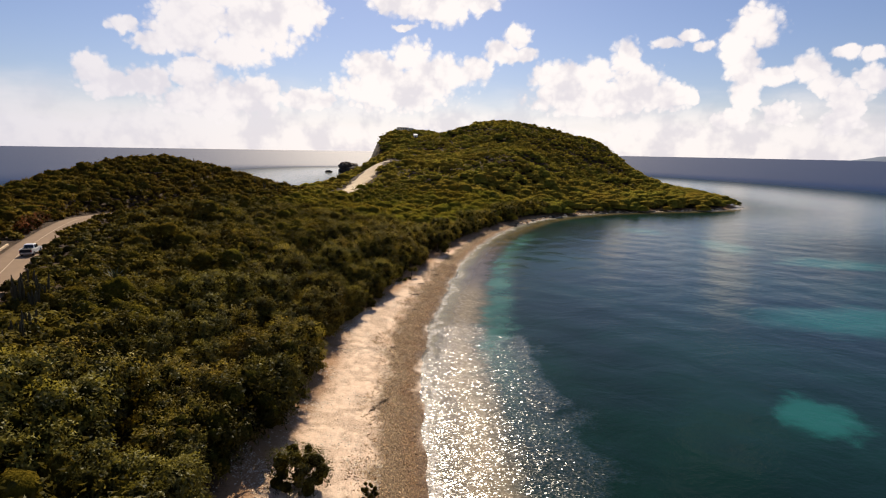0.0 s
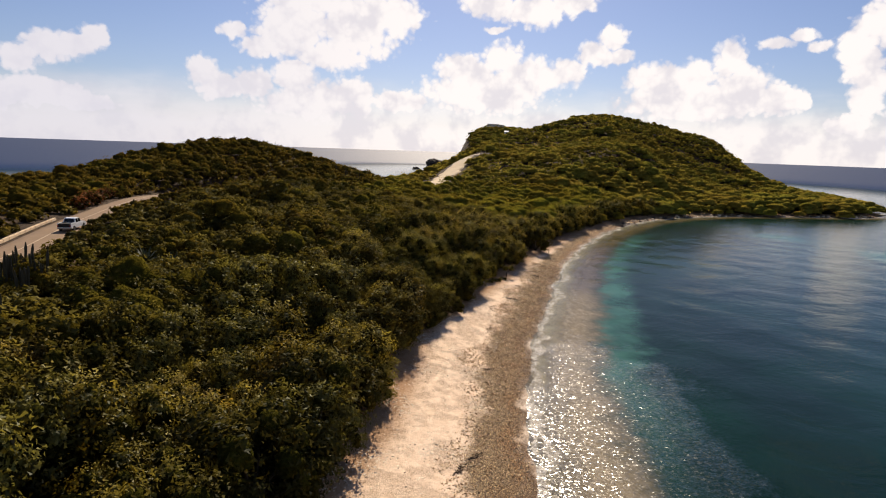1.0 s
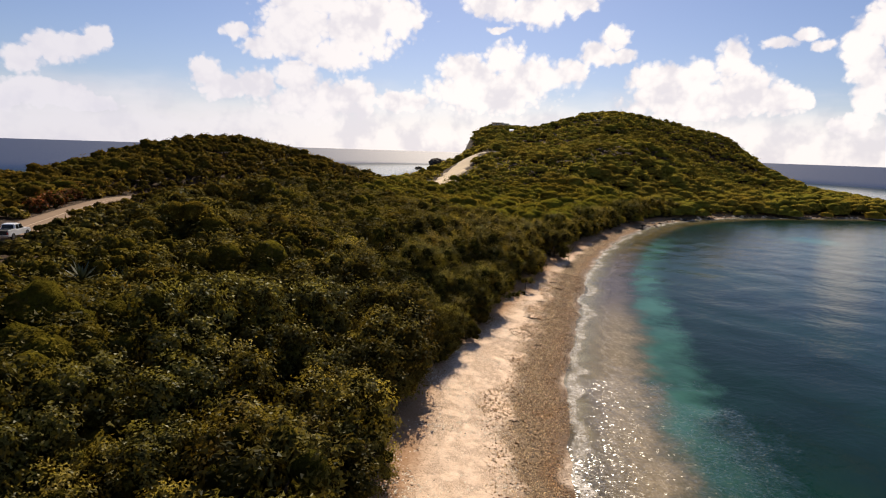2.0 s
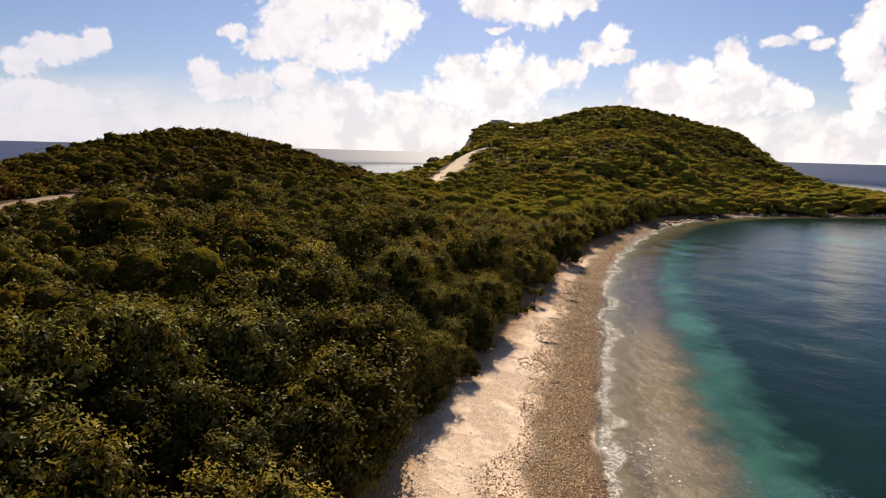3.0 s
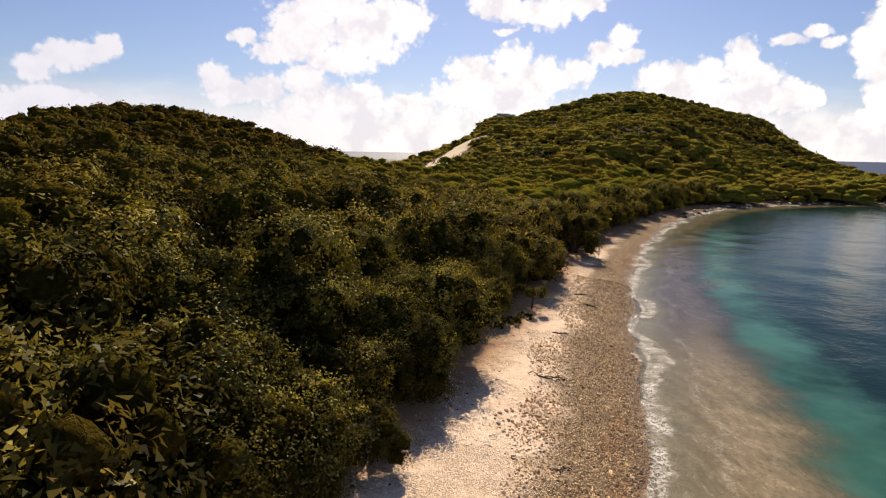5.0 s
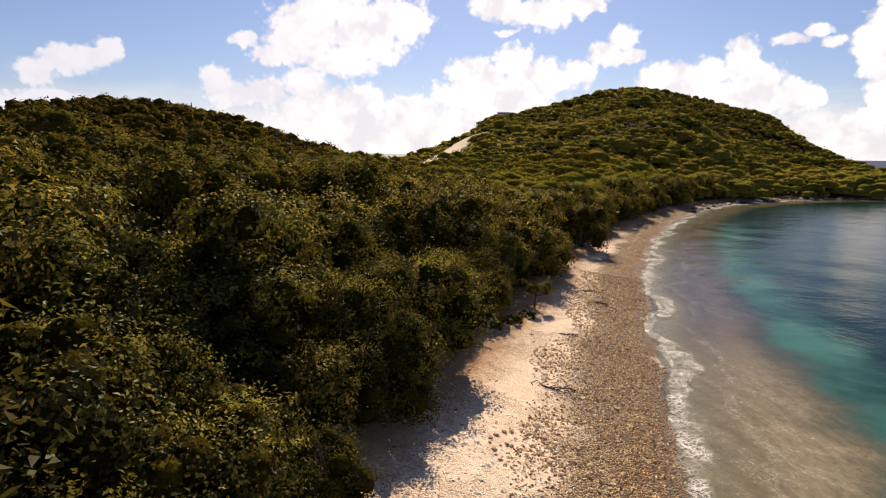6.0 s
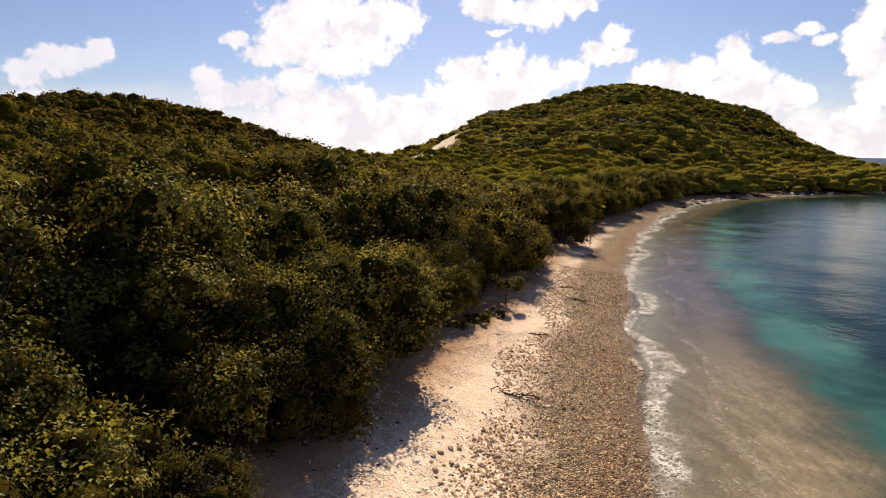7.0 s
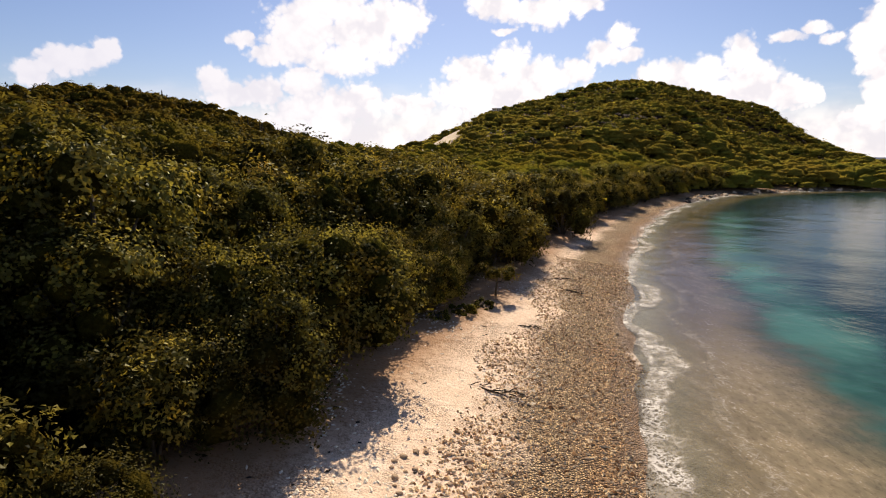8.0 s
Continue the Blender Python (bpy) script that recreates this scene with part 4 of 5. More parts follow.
p = scatter(-220, 24, 90, 270, 3.6)
ok, d, road = open_ground(p[:, 0], p[:, 1])
ok &= (zone_of(p[:, 0], p[:, 1]) == 1) & ~near_belt(p[:, 0], p[:, 1], d)
p, d = p[ok], d[ok]
tall = canopy(d, growth_edge(p[:, 0], p[:, 1])) * rng.uniform(0.6, 1.3, len(p)) * np.where(rng.random(len(p)) < 0.07, 1.2, 1.0) * (1.0 + 0.3 * wobble(p[:, 0] * 0.6, p[:, 1], 3.4, 0.7))
inner = (p[:, 0] > np.interp(p[:, 1], ROAD[:, 1], ROAD[:, 0])) & (p[:, 1] < 160)
tall *= np.where(inner, 0.5 + 0.5 * smooth(4, 22, road[ok]), 0.5 + 0.5 * smooth(4, 15, road[ok]))
west = p[:, 0] < -58 - 0.1 * (p[:, 1] - 170)
tall = np.clip(tall, 0.5, 5.8)
scrub("scrub", p[west], tall[west], 90, 0.66, 3, M_DRYSCRUB, "dry dark olive scrub over the low hill", spread=1.3, inner_mat=M_DRYMASS, sweep=1.25, domed=0.75)
scrub("scrub", p[~west], tall[~west], 110, 0.62, 3, M_SADDLELEAF, "low yellow-green scrub over the saddle", spread=1.4, inner_mat=M_SADDLE, sweep=1.25, domed=0.6)

p = scatter(-140, 155, 200, 760, 4.7)
ok, d, road = open_ground(p[:, 0], p[:, 1])
ok &= (zone_of(p[:, 0], p[:, 1]) == 2) & ~((p[:, 1] > 520) & (d < 24)) & (line_distance(TRACK, p[:, 0], p[:, 1])[0] > 9.5) & ~near_belt(p[:, 0], p[:, 1], d)
p, d = p[ok], d[ok]
tall = canopy(d, growth_edge(p[:, 0], p[:, 1])) * rng.uniform(0.7, 1.15, len(p)) * (0.95 + 0.5 * wobble(p[:, 0] * 0.35, p[:, 1], 5.0, 2.0)) * np.where(rng.random(len(p)) < 0.03, 1.4, 1.0)
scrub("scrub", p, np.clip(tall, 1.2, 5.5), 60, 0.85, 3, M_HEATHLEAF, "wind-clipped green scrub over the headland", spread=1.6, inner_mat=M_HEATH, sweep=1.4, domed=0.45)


# ---- road and track ----
def curve_points(line, step):
    """Evenly spaced points along a smooth curve through a line's corners."""
    out = []
    n = len(line)
    for i in range(n - 1):
        p0, p1, p2, p3 = line[max(i - 1, 0)], line[i], line[i + 1], line[min(i + 2, n - 1)]
        for t in np.arange(0, 1, step / np.hypot(*(p2 - p1))):
            out.append(0.5 * (2 * p1 + (p2 - p0) * t + (2 * p0 - 5 * p1 + 4 * p2 - p3) * t * t + (3 * p1 - p0 - 3 * p2 + p3) * t ** 3))
    return np.array(out + [line[-1]])


def ribbon(name, line, half_width, lift, mat, ragged=0.0):
    """A road's surface, a little cambered, with its sides turned down into the ground."""
    c = curve_points(line, 2.0)
    t = np.gradient(c, axis=0)
    t /= np.hypot(t[:, 0], t[:, 1])[:, None]
    side = np.stack([t[:, 1], -t[:, 0]], 1)
    cols = np.array([-1.08, -1.0, -0.6, -0.2, 0.2, 0.6, 1.0, 1.08])
    rows = []
    for k in cols:
        w = half_width * (1 + ragged * wobble(c[:, 0], c[:, 1], 2.5, float(k > 0)))
        q = c + side * (k * w)[:, None]
        z = height(q[:, 0], q[:, 1]) + (lift if abs(k) <= 1 else -0.15) + 0.05 * (1 - k * k)
        rows.append(np.column_stack([q, z]))
    co = np.stack(rows, 1).reshape(-1, 3)
    m, n = len(cols), len(c)
    i = (np.arange(n - 1)[:, None] * m + np.arange(m - 1)[None]).ravel()
    return give(quick_mesh(name, co, np.stack([i, i + 1, i + m + 1, i + m], 1)), mat), c, side


M_FADED = plain("faded_line_paint", (0.44, 0.34, 0.24), 0.9, 0.2, 0, 0.35, 1.5)
me, road_line, road_side = ribbon("road", ROAD, 2.7, 0.12, M_ROAD, 0.03)
tagged(new("road", me), "worn sun-bleached tarmac road through scrub", "road", kind="structure")
me, _, _ = ribbon("centre_line", ROAD, 0.09, 0.15, M_FADED)
tagged(new("centre_line", me), "faded pale line along the middle of the road", "road marking", kind="structure")
me, _, _ = ribbon("track", TRACK, 4.6, 0.45, M_DIRT, 0.25)
tagged(new("track", me), "pale eroded dirt track climbing the headland", "road", kind="structure")


def box(bm, x0, x1, y0, y1, z0, z1, bevel=0.0):
    g = bmesh.ops.create_cube(bm, size=1.0, matrix=Matrix.LocRotScale(((x0 + x1) / 2, (y0 + y1) / 2, (z0 + z1) / 2), None, (x1 - x0, y1 - y0, z1 - z0)))
    if bevel:
        e = list({e for v in g["verts"] for e in v.link_edges})
        bmesh.ops.bevel(bm, geom=e, offset=bevel, segments=2, affect="EDGES", clamp_overlap=True)


def profile(bm, pts, x0, x1, inset=0.0, split=99.0):
    """A side view (y, z) pulled across from x0 to x1; corners above split are drawn in."""
    rows = []
    for x, s in ((x0, 1), (x1, -1)):
        rows.append([bm.verts.new((x + s * (inset if z > split else 0.0), y, z)) for y, z in pts])
    n = len(pts)
    for i in range(n):
        bm.faces.new((rows[0][i], rows[0][(i + 1) % n], rows[1][(i + 1) % n], rows[1][i]))
    bm.faces.new(rows[0][::-1])
    bm.faces.new(rows[1])
    bmesh.ops.recalc_face_normals(bm, faces=bm.faces)


def disc(bm, r, x0, x1, y, z, sides=18):
    m = Matrix.Translation(((x0 + x1) / 2, y, z)) @ Matrix.Rotation(math.pi / 2, 4, "Y")
    bmesh.ops.create_cone(bm, cap_ends=True, segments=sides, radius1=r, radius2=r, depth=abs(x1 - x0), matrix=m)


def pickup(m):
    """A double-cab pickup, nose towards +y, standing on z = 0."""
    t = thing("pickup_truck", m, "white double-cab pickup truck driving along the road", "car")
    bm = bmesh.new()
    profile(bm, [(-2.6, 0.55), (-2.65, 0.95), (-2.6, 1.08), (0.95, 1.10), (1.25, 1.12), (2.25, 1.02), (2.55, 0.85), (2.6, 0.50), (2.45, 0.38), (-2.45, 0.42)], -0.92, 0.92)
    bmesh.ops.bevel(bm, geom=bm.edges[:], offset=0.05, segments=2, affect="EDGES", clamp_overlap=True)
    body = part("body", bm, M_CARWHITE, t)
    bm = bmesh.new()
    profile(bm, [(-0.95, 1.06), (-0.80, 1.74), (0.25, 1.78), (0.55, 1.72), (1.20, 1.08)], -0.84, 0.84, 0.14, 1.5)
    bmesh.ops.bevel(bm, geom=bm.edges[:], offset=0.05, segments=2, affect="EDGES", clamp_overlap=True)
    cab = part("cab", bm, M_CARWHITE, t)
    bm = bmesh.new()
    profile(bm, [(-2.56, 1.06), (-2.56, 1.16), (-0.98, 1.16), (-0.98, 1.06)], -0.80, 0.80)
    part("load_bed", bm, M_BLACK, t, "dark open load bed")
    for s in (-1, 1):
        bm = bmesh.new()
        box(bm, s * 0.86 - 0.05, s * 0.86 + 0.05, -2.6, -1.0, 1.05, 1.24, 0.03)
        part("side_rail", bm, M_CARWHITE, t)
        for y0, y1 in ((-0.72, -0.12), (-0.04, 0.62)):
            bm = bmesh.new()
            v = [bm.verts.new(c) for c in ((s * 0.846, y0, 1.16), (s * 0.846, y1 + (0.28 if y1 > 0 else 0), 1.16), (s * 0.735, y1 - 0.02, 1.66), (s * 0.735, y0 + 0.06, 1.66))]
            bmesh.ops.solidify(bm, geom=[bm.faces.new(v)], thickness=0.02)
            part("side_window", bm, M_GLASS, cab, "dark side window")
        for y in (-1.65, 1.62):
            bm = bmesh.new()
            disc(bm, 0.39, s * 0.72, s * 0.95, y, 0.39)
            wheel = part("wheel", bm, M_BLACK, t)
            bm = bmesh.new()
            disc(bm, 0.23, s * 0.94, s * 0.965, y, 0.39, 12)
            part("rim", bm, M_METAL, wheel)
        bm = bmesh.new()
        box(bm, s * 0.80 - 0.08, s * 0.80 + 0.08, -2.68, -2.6, 0.72, 1.02, 0.02)
        part("tail_light", bm, M_RED, body, "red tail light")
        bm = bmesh.new()
        box(bm, s * 0.70 - 0.16, s * 0.70 + 0.16, 2.48, 2.58, 0.72, 0.90, 0.03)
        part("headlight", bm, M_METAL, body, "clear headlight")
    for name, pts, lab in (("windscreen", [(-0.70, 1.18, 1.14), (0.70, 1.18, 1.14), (0.62, 0.64, 1.68), (-0.62, 0.64, 1.68)], "dark windscreen"),
                           ("rear_window", [(-0.66, -0.955, 1.2), (0.66, -0.955, 1.2), (0.6, -0.85, 1.66), (-0.6, -0.85, 1.66)], "dark rear window")):
        bm = bmesh.new()
        bmesh.ops.solidify(bm, geom=[bm.faces.new([bm.verts.new(c) for c in pts])], thickness=0.03)
        part(name, bm, M_GLASS, cab, lab)
    bm = bmesh.new()
    box(bm, -0.85, 0.85, -2.78, -2.64, 0.42, 0.58, 0.03)
    part("rear_bumper", bm, M_METAL, t, "grey metal rear bumper")
    bm = bmesh.new()
    box(bm, -0.78, 0.78, -2.67, -2.62, 0.66, 1.16, 0.02)
    part("tailgate", bm, M_BLACK, t, "dark tailgate")
    return t


def on_road(i, across):
    q = road_line[i] + road_side[i] * across
    return q[0], q[1], float(height(np.array([q[0]]), np.array([q[1]]))[0]) + 0.16


def road_index(y):
    return int(np.argmin(np.abs(road_line[:, 1] - y)))


i = road_index(97.5)
step = road_line[i + 1] - road_line[i - 1]
x, y, z = on_road(i, 1.7)
pickup(pose(x, y, z, 0, 0, math.degrees(math.atan2(-step[0], step[1])) - 7))

def jeep(m):
    """A short open-backed off-road car, nose towards +y, standing on z = 0."""
    t = thing("off_road_car", m, "yellow off-road car with a pale soft top on the road", "car")
    bm = bmesh.new()
    profile(bm, [(-1.9, 0.55), (-1.92, 1.0), (-0.2, 1.02), (0.35, 1.05), (1.75, 1.0), (1.85, 0.85), (1.85, 0.55), (1.6, 0.45), (-1.7, 0.45)], -0.80, 0.80)
    bmesh.ops.bevel(bm, geom=bm.edges[:], offset=0.05, segments=2, affect="EDGES", clamp_overlap=True)
    part("body", bm, M_YELLOW, t)
    bm = bmesh.new()
    profile(bm, [(-1.85, 1.62), (-1.8, 1.76), (0.1, 1.78), (0.2, 1.64)], -0.74, 0.74)
    part("soft_top", bm, M_STONE, t, "pale canvas soft top")
    bm = bmesh.new()
    profile(bm, [(-1.78, 1.03), (-1.78, 1.61), (0.16, 1.61), (0.42, 1.06)], -0.70, 0.70)
    part("windows", bm, M_GLASS, t, "dark windows")
    for s in (-1, 1):
        for y in (-1.2, 1.2):
            bm = bmesh.new()
            disc(bm, 0.38, s * 0.66, s * 0.88, y, 0.38)
            wheel = part("wheel", bm, M_BLACK, t)
            bm = bmesh.new()
            disc(bm, 0.2, s * 0.87, s * 0.895, y, 0.38, 12)
            part("rim", bm, M_METAL, wheel)
        for y in (-1.75, -0.75, 0.2):
            bm = bmesh.new()
            box(bm, s * 0.72 - 0.04, s * 0.72 + 0.04, y - 0.05, y + 0.05, 1.0, 1.66)
            part("roof_post", bm, M_YELLOW, t)
        bm = bmesh.new()
        disc(bm, 0.1, -0.03, 0.03, 0, 0, 12)
        bmesh.ops.transform(bm, matrix=Matrix.Translation((s * 0.55, 1.87, 0.8)) @ Matrix.Rotation(math.pi / 2, 4, "Z"), verts=bm.verts)
        part("headlight", bm, M_METAL, t, "round headlight")
    bm = bmesh.new()
    box(bm, -0.8, 0.8, 1.86, 1.98, 0.45, 0.6, 0.03)
    part("front_bumper", bm, M_BLACK, t, "dark front bumper")
    return t


M_YELLOW = plain("yellow_car_paint", (0.62, 0.40, 0.03), 0.3, 0.5, 0, 0.06, 2.0)
i = road_index(75.6)
step = road_line[i + 1] - road_line[i - 1]
x, y, z = on_road(i, -1.6)
jeep(pose(x, y, z, 0, 0, math.degrees(math.atan2(-step[0], step[1]))))

# low weathered kerb wall along the far verge, in lengths
i0, i1 = road_index(64), road_index(107)
pts = [on_road(i, -3.7) for i in range(i0, i1)]
w = thing("roadside_wall", Matrix.Identity(4), "low weathered masonry wall along the road", "wall")
for a, b in zip(pts, pts[1:]):
    pa, pb = Vector(a), Vector(b)
    mid, along = (pa + pb) / 2, pb - pa
    bm = bmesh.new()
    bmesh.ops.create_cube(bm, size=1.0, matrix=Matrix.Translation(mid + Vector((0, 0, 0.06))) @ along.to_track_quat("Y", "Z").to_matrix().to_4x4() @ Matrix.Diagonal((0.34, along.length * 0.985, rng.uniform(0.42, 0.5), 1)))
    bmesh.ops.bevel(bm, geom=bm.edges[:], offset=0.06, segments=2, affect="EDGES", clamp_overlap=True)
    part("masonry_length", bm, M_STONE, w)


# ---- the headland's house, rocks ----
def house(m):
    t = thing("house", m, "white flat-roofed villa on top of the headland", "house")
    bm = bmesh.new()
    box(bm, -9, 7, -5, 5, -3, 3.4, 0.05)
    wall = part("wall", bm, M_WHITE, t)
    bm = bmesh.new()
    box(bm, 7.02, 14, -4, 4, -3, 2.6, 0.05)
    part("wing", bm, M_WHITE, t)
    bm = bmesh.new()
    box(bm, -9.6, 7.6, -5.7, 5.6, 3.42, 3.8, 0.06)
    part("roof", bm, M_STONE, t, "pale flat concrete roof")
    bm = bmesh.new()
    box(bm, 6.9, 14.5, -4.5, 4.5, 2.62, 2.9, 0.06)
    part("roof", bm, M_STONE, t)
    for x in (-7.5, -5.0, -2.5, 0.0, 2.5, 5.0, 8.4, 10.6, 12.6):
        bm = bmesh.new()
        y = -5.06 if x < 7 else -4.06
        box(bm, x - 0.7, x + 0.7, y, y + 0.12, 0.6, 2.3, 0.02)
        window = part("window", bm, M_WHITE, wall)
        bm = bmesh.new()
        box(bm, x - 0.58, x + 0.58, y - 0.03, y + 0.02, 0.7, 2.2)
        part("pane", bm, M_GLASS, window, "dark window pane")
    for x in (-8.5, -5.0, -1.5, 2.0, 5.5):
        bm = bmesh.new()
        disc(bm, 0.16, -0.8, 2.4, 0, 0, 8)
        bmesh.ops.transform(bm, matrix=Matrix.Translation((x, -7.2, -0.6)) @ Matrix.Rotation(-math.pi / 2, 4, "Y"), verts=bm.verts)
        part("porch_post", bm, M_WHITE, t)
    bm = bmesh.new()
    box(bm, -9.2, 6.2, -7.6, -5.02, 2.5, 2.7, 0.04)
    part("porch_roof", bm, M_STONE, t)
    return t


def rock(name, x, y, z, r, flat, label, category="rock", group="", seed=0, mat=None):
    """A weathered boulder: a ball broken up by noise at two sizes."""
    bm = bmesh.new()
    bmesh.ops.create_icosphere(bm, subdivisions=4 if r > 3 else 3, radius=1.0)
    for v in bm.verts:
        c = v.co.normalized()
        k = 1 + 0.45 * noise.noise(c * 1.6 + Vector((seed, 0, 0))) + 0.22 * noise.noise(c * 4.1 + Vector((0, seed, 3))) + 0.12 * noise.noise(c * 9.0 + Vector((seed, 2, 0)))
        v.co = Vector((c.x * r * k, c.y * r * k, c.z * r * flat * k))
    me = bpy.data.meshes.new(name)
    bm.to_mesh(me)
    bm.free()
    ob = new(name, give(me, mat or M_ROCK, False))
    ob.matrix_basis = pose(x, y, z, 0, 0, seed * 57)
    return tagged(ob, label, category, group)


hx, hy = -75.0, 650.0
hz = float(height(np.array([hx]), np.array([hy]))[0])
house(pose(hx, hy, hz + 2.4, 0, 0, 8) @ Matrix.Diagonal((0.75, 0.75, 0.75, 1)))
hut = thing("hut", pose(-57.6, 611.0, float(height(np.array([-57.6]), np.array([611.0]))[0]) + 2.0), "small white hut in the headland scrub", "hut")
bm = bmesh.new()
box(bm, -1.8, 1.8, -1.5, 1.5, -2.2, 1.6, 0.04)
part("wall", bm, M_WHITE, hut)
bm = bmesh.new()
profile(bm, [(-1.9, 1.62), (0.0, 2.7), (1.9, 1.62)], -2.1, 2.1)
part("roof", bm, M_WHITE, hut)
bm = bmesh.new()
box(bm, -0.45, 0.45, -1.56, -1.48, -0.9, 1.0)
part("door", bm, M_BARK, hut, "brown wooden door")
rock("sea_stack", -141, 680, 1.0, 13.0, 0.75, "dark weathered rock islet standing off the headland", seed=3)
rock("sea_stack", -163, 672, 0.0, 4.0, 0.6, "small dark rock awash beside the islet", seed=5)
rock("sea_stack", -124, 650, 0.0, 6.0, 0.6, "small dark rock at the foot of the cliff", seed=8)

# far island on the skyline, the haze before it put into its blue-grey colour
bm = bmesh.new()
n = 60
tops = [(-1 + 2 * i / n) for i in range(n + 1)]
rows = []
for u in tops:
    h = 46 * (1 - u * u) ** 1.2 * (1 + 0.25 * math.sin(7 * u + 1) + 0.15 * math.sin(17 * u))
    rows.append((bm.verts.new((u * 500, -120, -2)), bm.verts.new((u * 500, 0, max(h, 0.0))), bm.verts.new((u * 500, 120, -2))))
for a, b in zip(rows, rows[1:]):
    bm.faces.new((a[0], b[0], b[1], a[1]))
    bm.faces.new((a[1], b[1], b[2], a[2]))
me = bpy.data.meshes.new("far_island")
bm.to_mesh(me)
bm.free()
ob = new("far_island", give(me, M_FARLAND))
ob.matrix_basis = pose(2780, 3650, 0, 0, 0, -37)
tagged(ob, "low hazy blue island on the horizon", "island", kind="structure")


# ---- on the beach ----
def pebble_material():
    m, nd, p, _ = material("shell_and_coral_rubble", 0.75, 0.3)
    geo = nd.add("ShaderNodeNewGeometry")
    k = geo.outputs["Random Per Island"]
    c = nd.mix(nd.step(0.0, 0.60, k), (0.30, 0.145, 0.050), (1.0, 0.74, 0.42))
    speck = nd.noise(geo.outputs["Position"], 40.0, 3.0)
    c = nd.mix(nd.math("MULTIPLY", nd.step(0.45, 0.65, speck.outputs[0]), 0.4), c, (0.10, 0.07, 0.045))
    nd.link(c, p.inputs["Base Color"])
    return m


M_PEBBLE = pebble_material()
OCT = np.array([(1, 0, 0), (0, 1, 0), (-1, 0, 0), (0, -1, 0), (0, 0, 1), (0, 0, -1)], float)
OCT_FACES = np.array([(0, 1, 4), (1, 2, 4), (2, 3, 4), (3, 0, 4), (1, 0, 5), (2, 1, 5), (3, 2, 5), (0, 3, 5)])


def shingle(name, x, y, size, mat, label, flat=0.5):
    """Loose stones lying half bedded in the sand, in one mesh."""
    n = len(x)
    stretch = np.stack([rng.uniform(0.8, 1.9, n), rng.uniform(0.6, 1.0, n), rng.uniform(0.6, 1.1, n) * flat], 1) * size[:, None]
    a = rng.uniform(0, 6.28, n)
    shape = OCT[None] * rng.uniform(0.7, 1.25, (n, 6, 1)) * stretch[:, None]
    c, s = np.cos(a)[:, None], np.sin(a)[:, None]
    co = np.stack([shape[..., 0] * c - shape[..., 1] * s, shape[..., 0] * s + shape[..., 1] * c, shape[..., 2]], -1)
    co += np.stack([x, y, height(x, y) + size * flat * 0.25], 1)[:, None]
    f = OCT_FACES[None] + (np.arange(n) * 6)[:, None, None]
    return tagged(new(name, give(quick_mesh(name, co.reshape(-1, 3), f.reshape(-1, 3)), mat, False)), label, "stones", kind="stuff")


def strew(n, x0, x1, y0, y1, weight):
    """Places over an oblong, thinned by a weight of the distance from the water."""
    x, y = rng.uniform(x0, x1, n), rng.uniform(y0, y1, n)
    d = inland(x, y)
    keep = rng.random(n) < weight(x, y, d)
    return x[keep], y[keep]


def band(x, y, d):
    w = d + 1.2 * wobble(x, y, 3.0, 0.6)
    return smooth(0.1, 0.9, w) * (1 - smooth(5.8, 6.9, w)) * (0.5 + 0.5 * smooth(-0.5, 0.3, wobble(x, y, 1.1, 2.0)))


x, y = strew(70000, -12, 6, 84, 146, band)
shingle("pebbles", x, y, rng.uniform(0.028, 0.076, len(x)) * np.where(rng.random(len(x)) < 0.06, 1.5, 1.0), M_PEBBLE, "brown and cream shell rubble banked along the waterline", 0.85)
x, y = strew(16000, -14, 6, 36, 84, band)
shingle("pebbles", x, y, rng.uniform(0.04, 0.10, len(x)), M_PEBBLE, "brown and cream shell rubble banked along the waterline", 0.85)


def upper(x, y, d):
    over = growth_edge(x, y) - d
    lumps = smooth(0.05, 0.45, wobble(x, y, 2.2, 3.1))
    return (d > 4.0) * (over > -3.5) * (0.06 + 0.75 * lumps) * (1 - 0.5 * smooth(112, 120, y))


x, y = strew(46000, -18, 0, 40, 140, upper)
shingle("coral_fragments", x, y, rng.uniform(0.024, 0.085, len(x)), M_CORAL, "scattered bleached coral fragments on the upper sand", 0.45)
x, y = strew(2600, -18, 0, 40, 140, upper)
shingle("dark_debris", x, y, rng.uniform(0.03, 0.10, len(x)), M_WEED, "scattered dark dry debris on the upper sand", 0.35)


def ground_at(x, y):
    return float(height(np.array([x]), np.array([y]))[0])


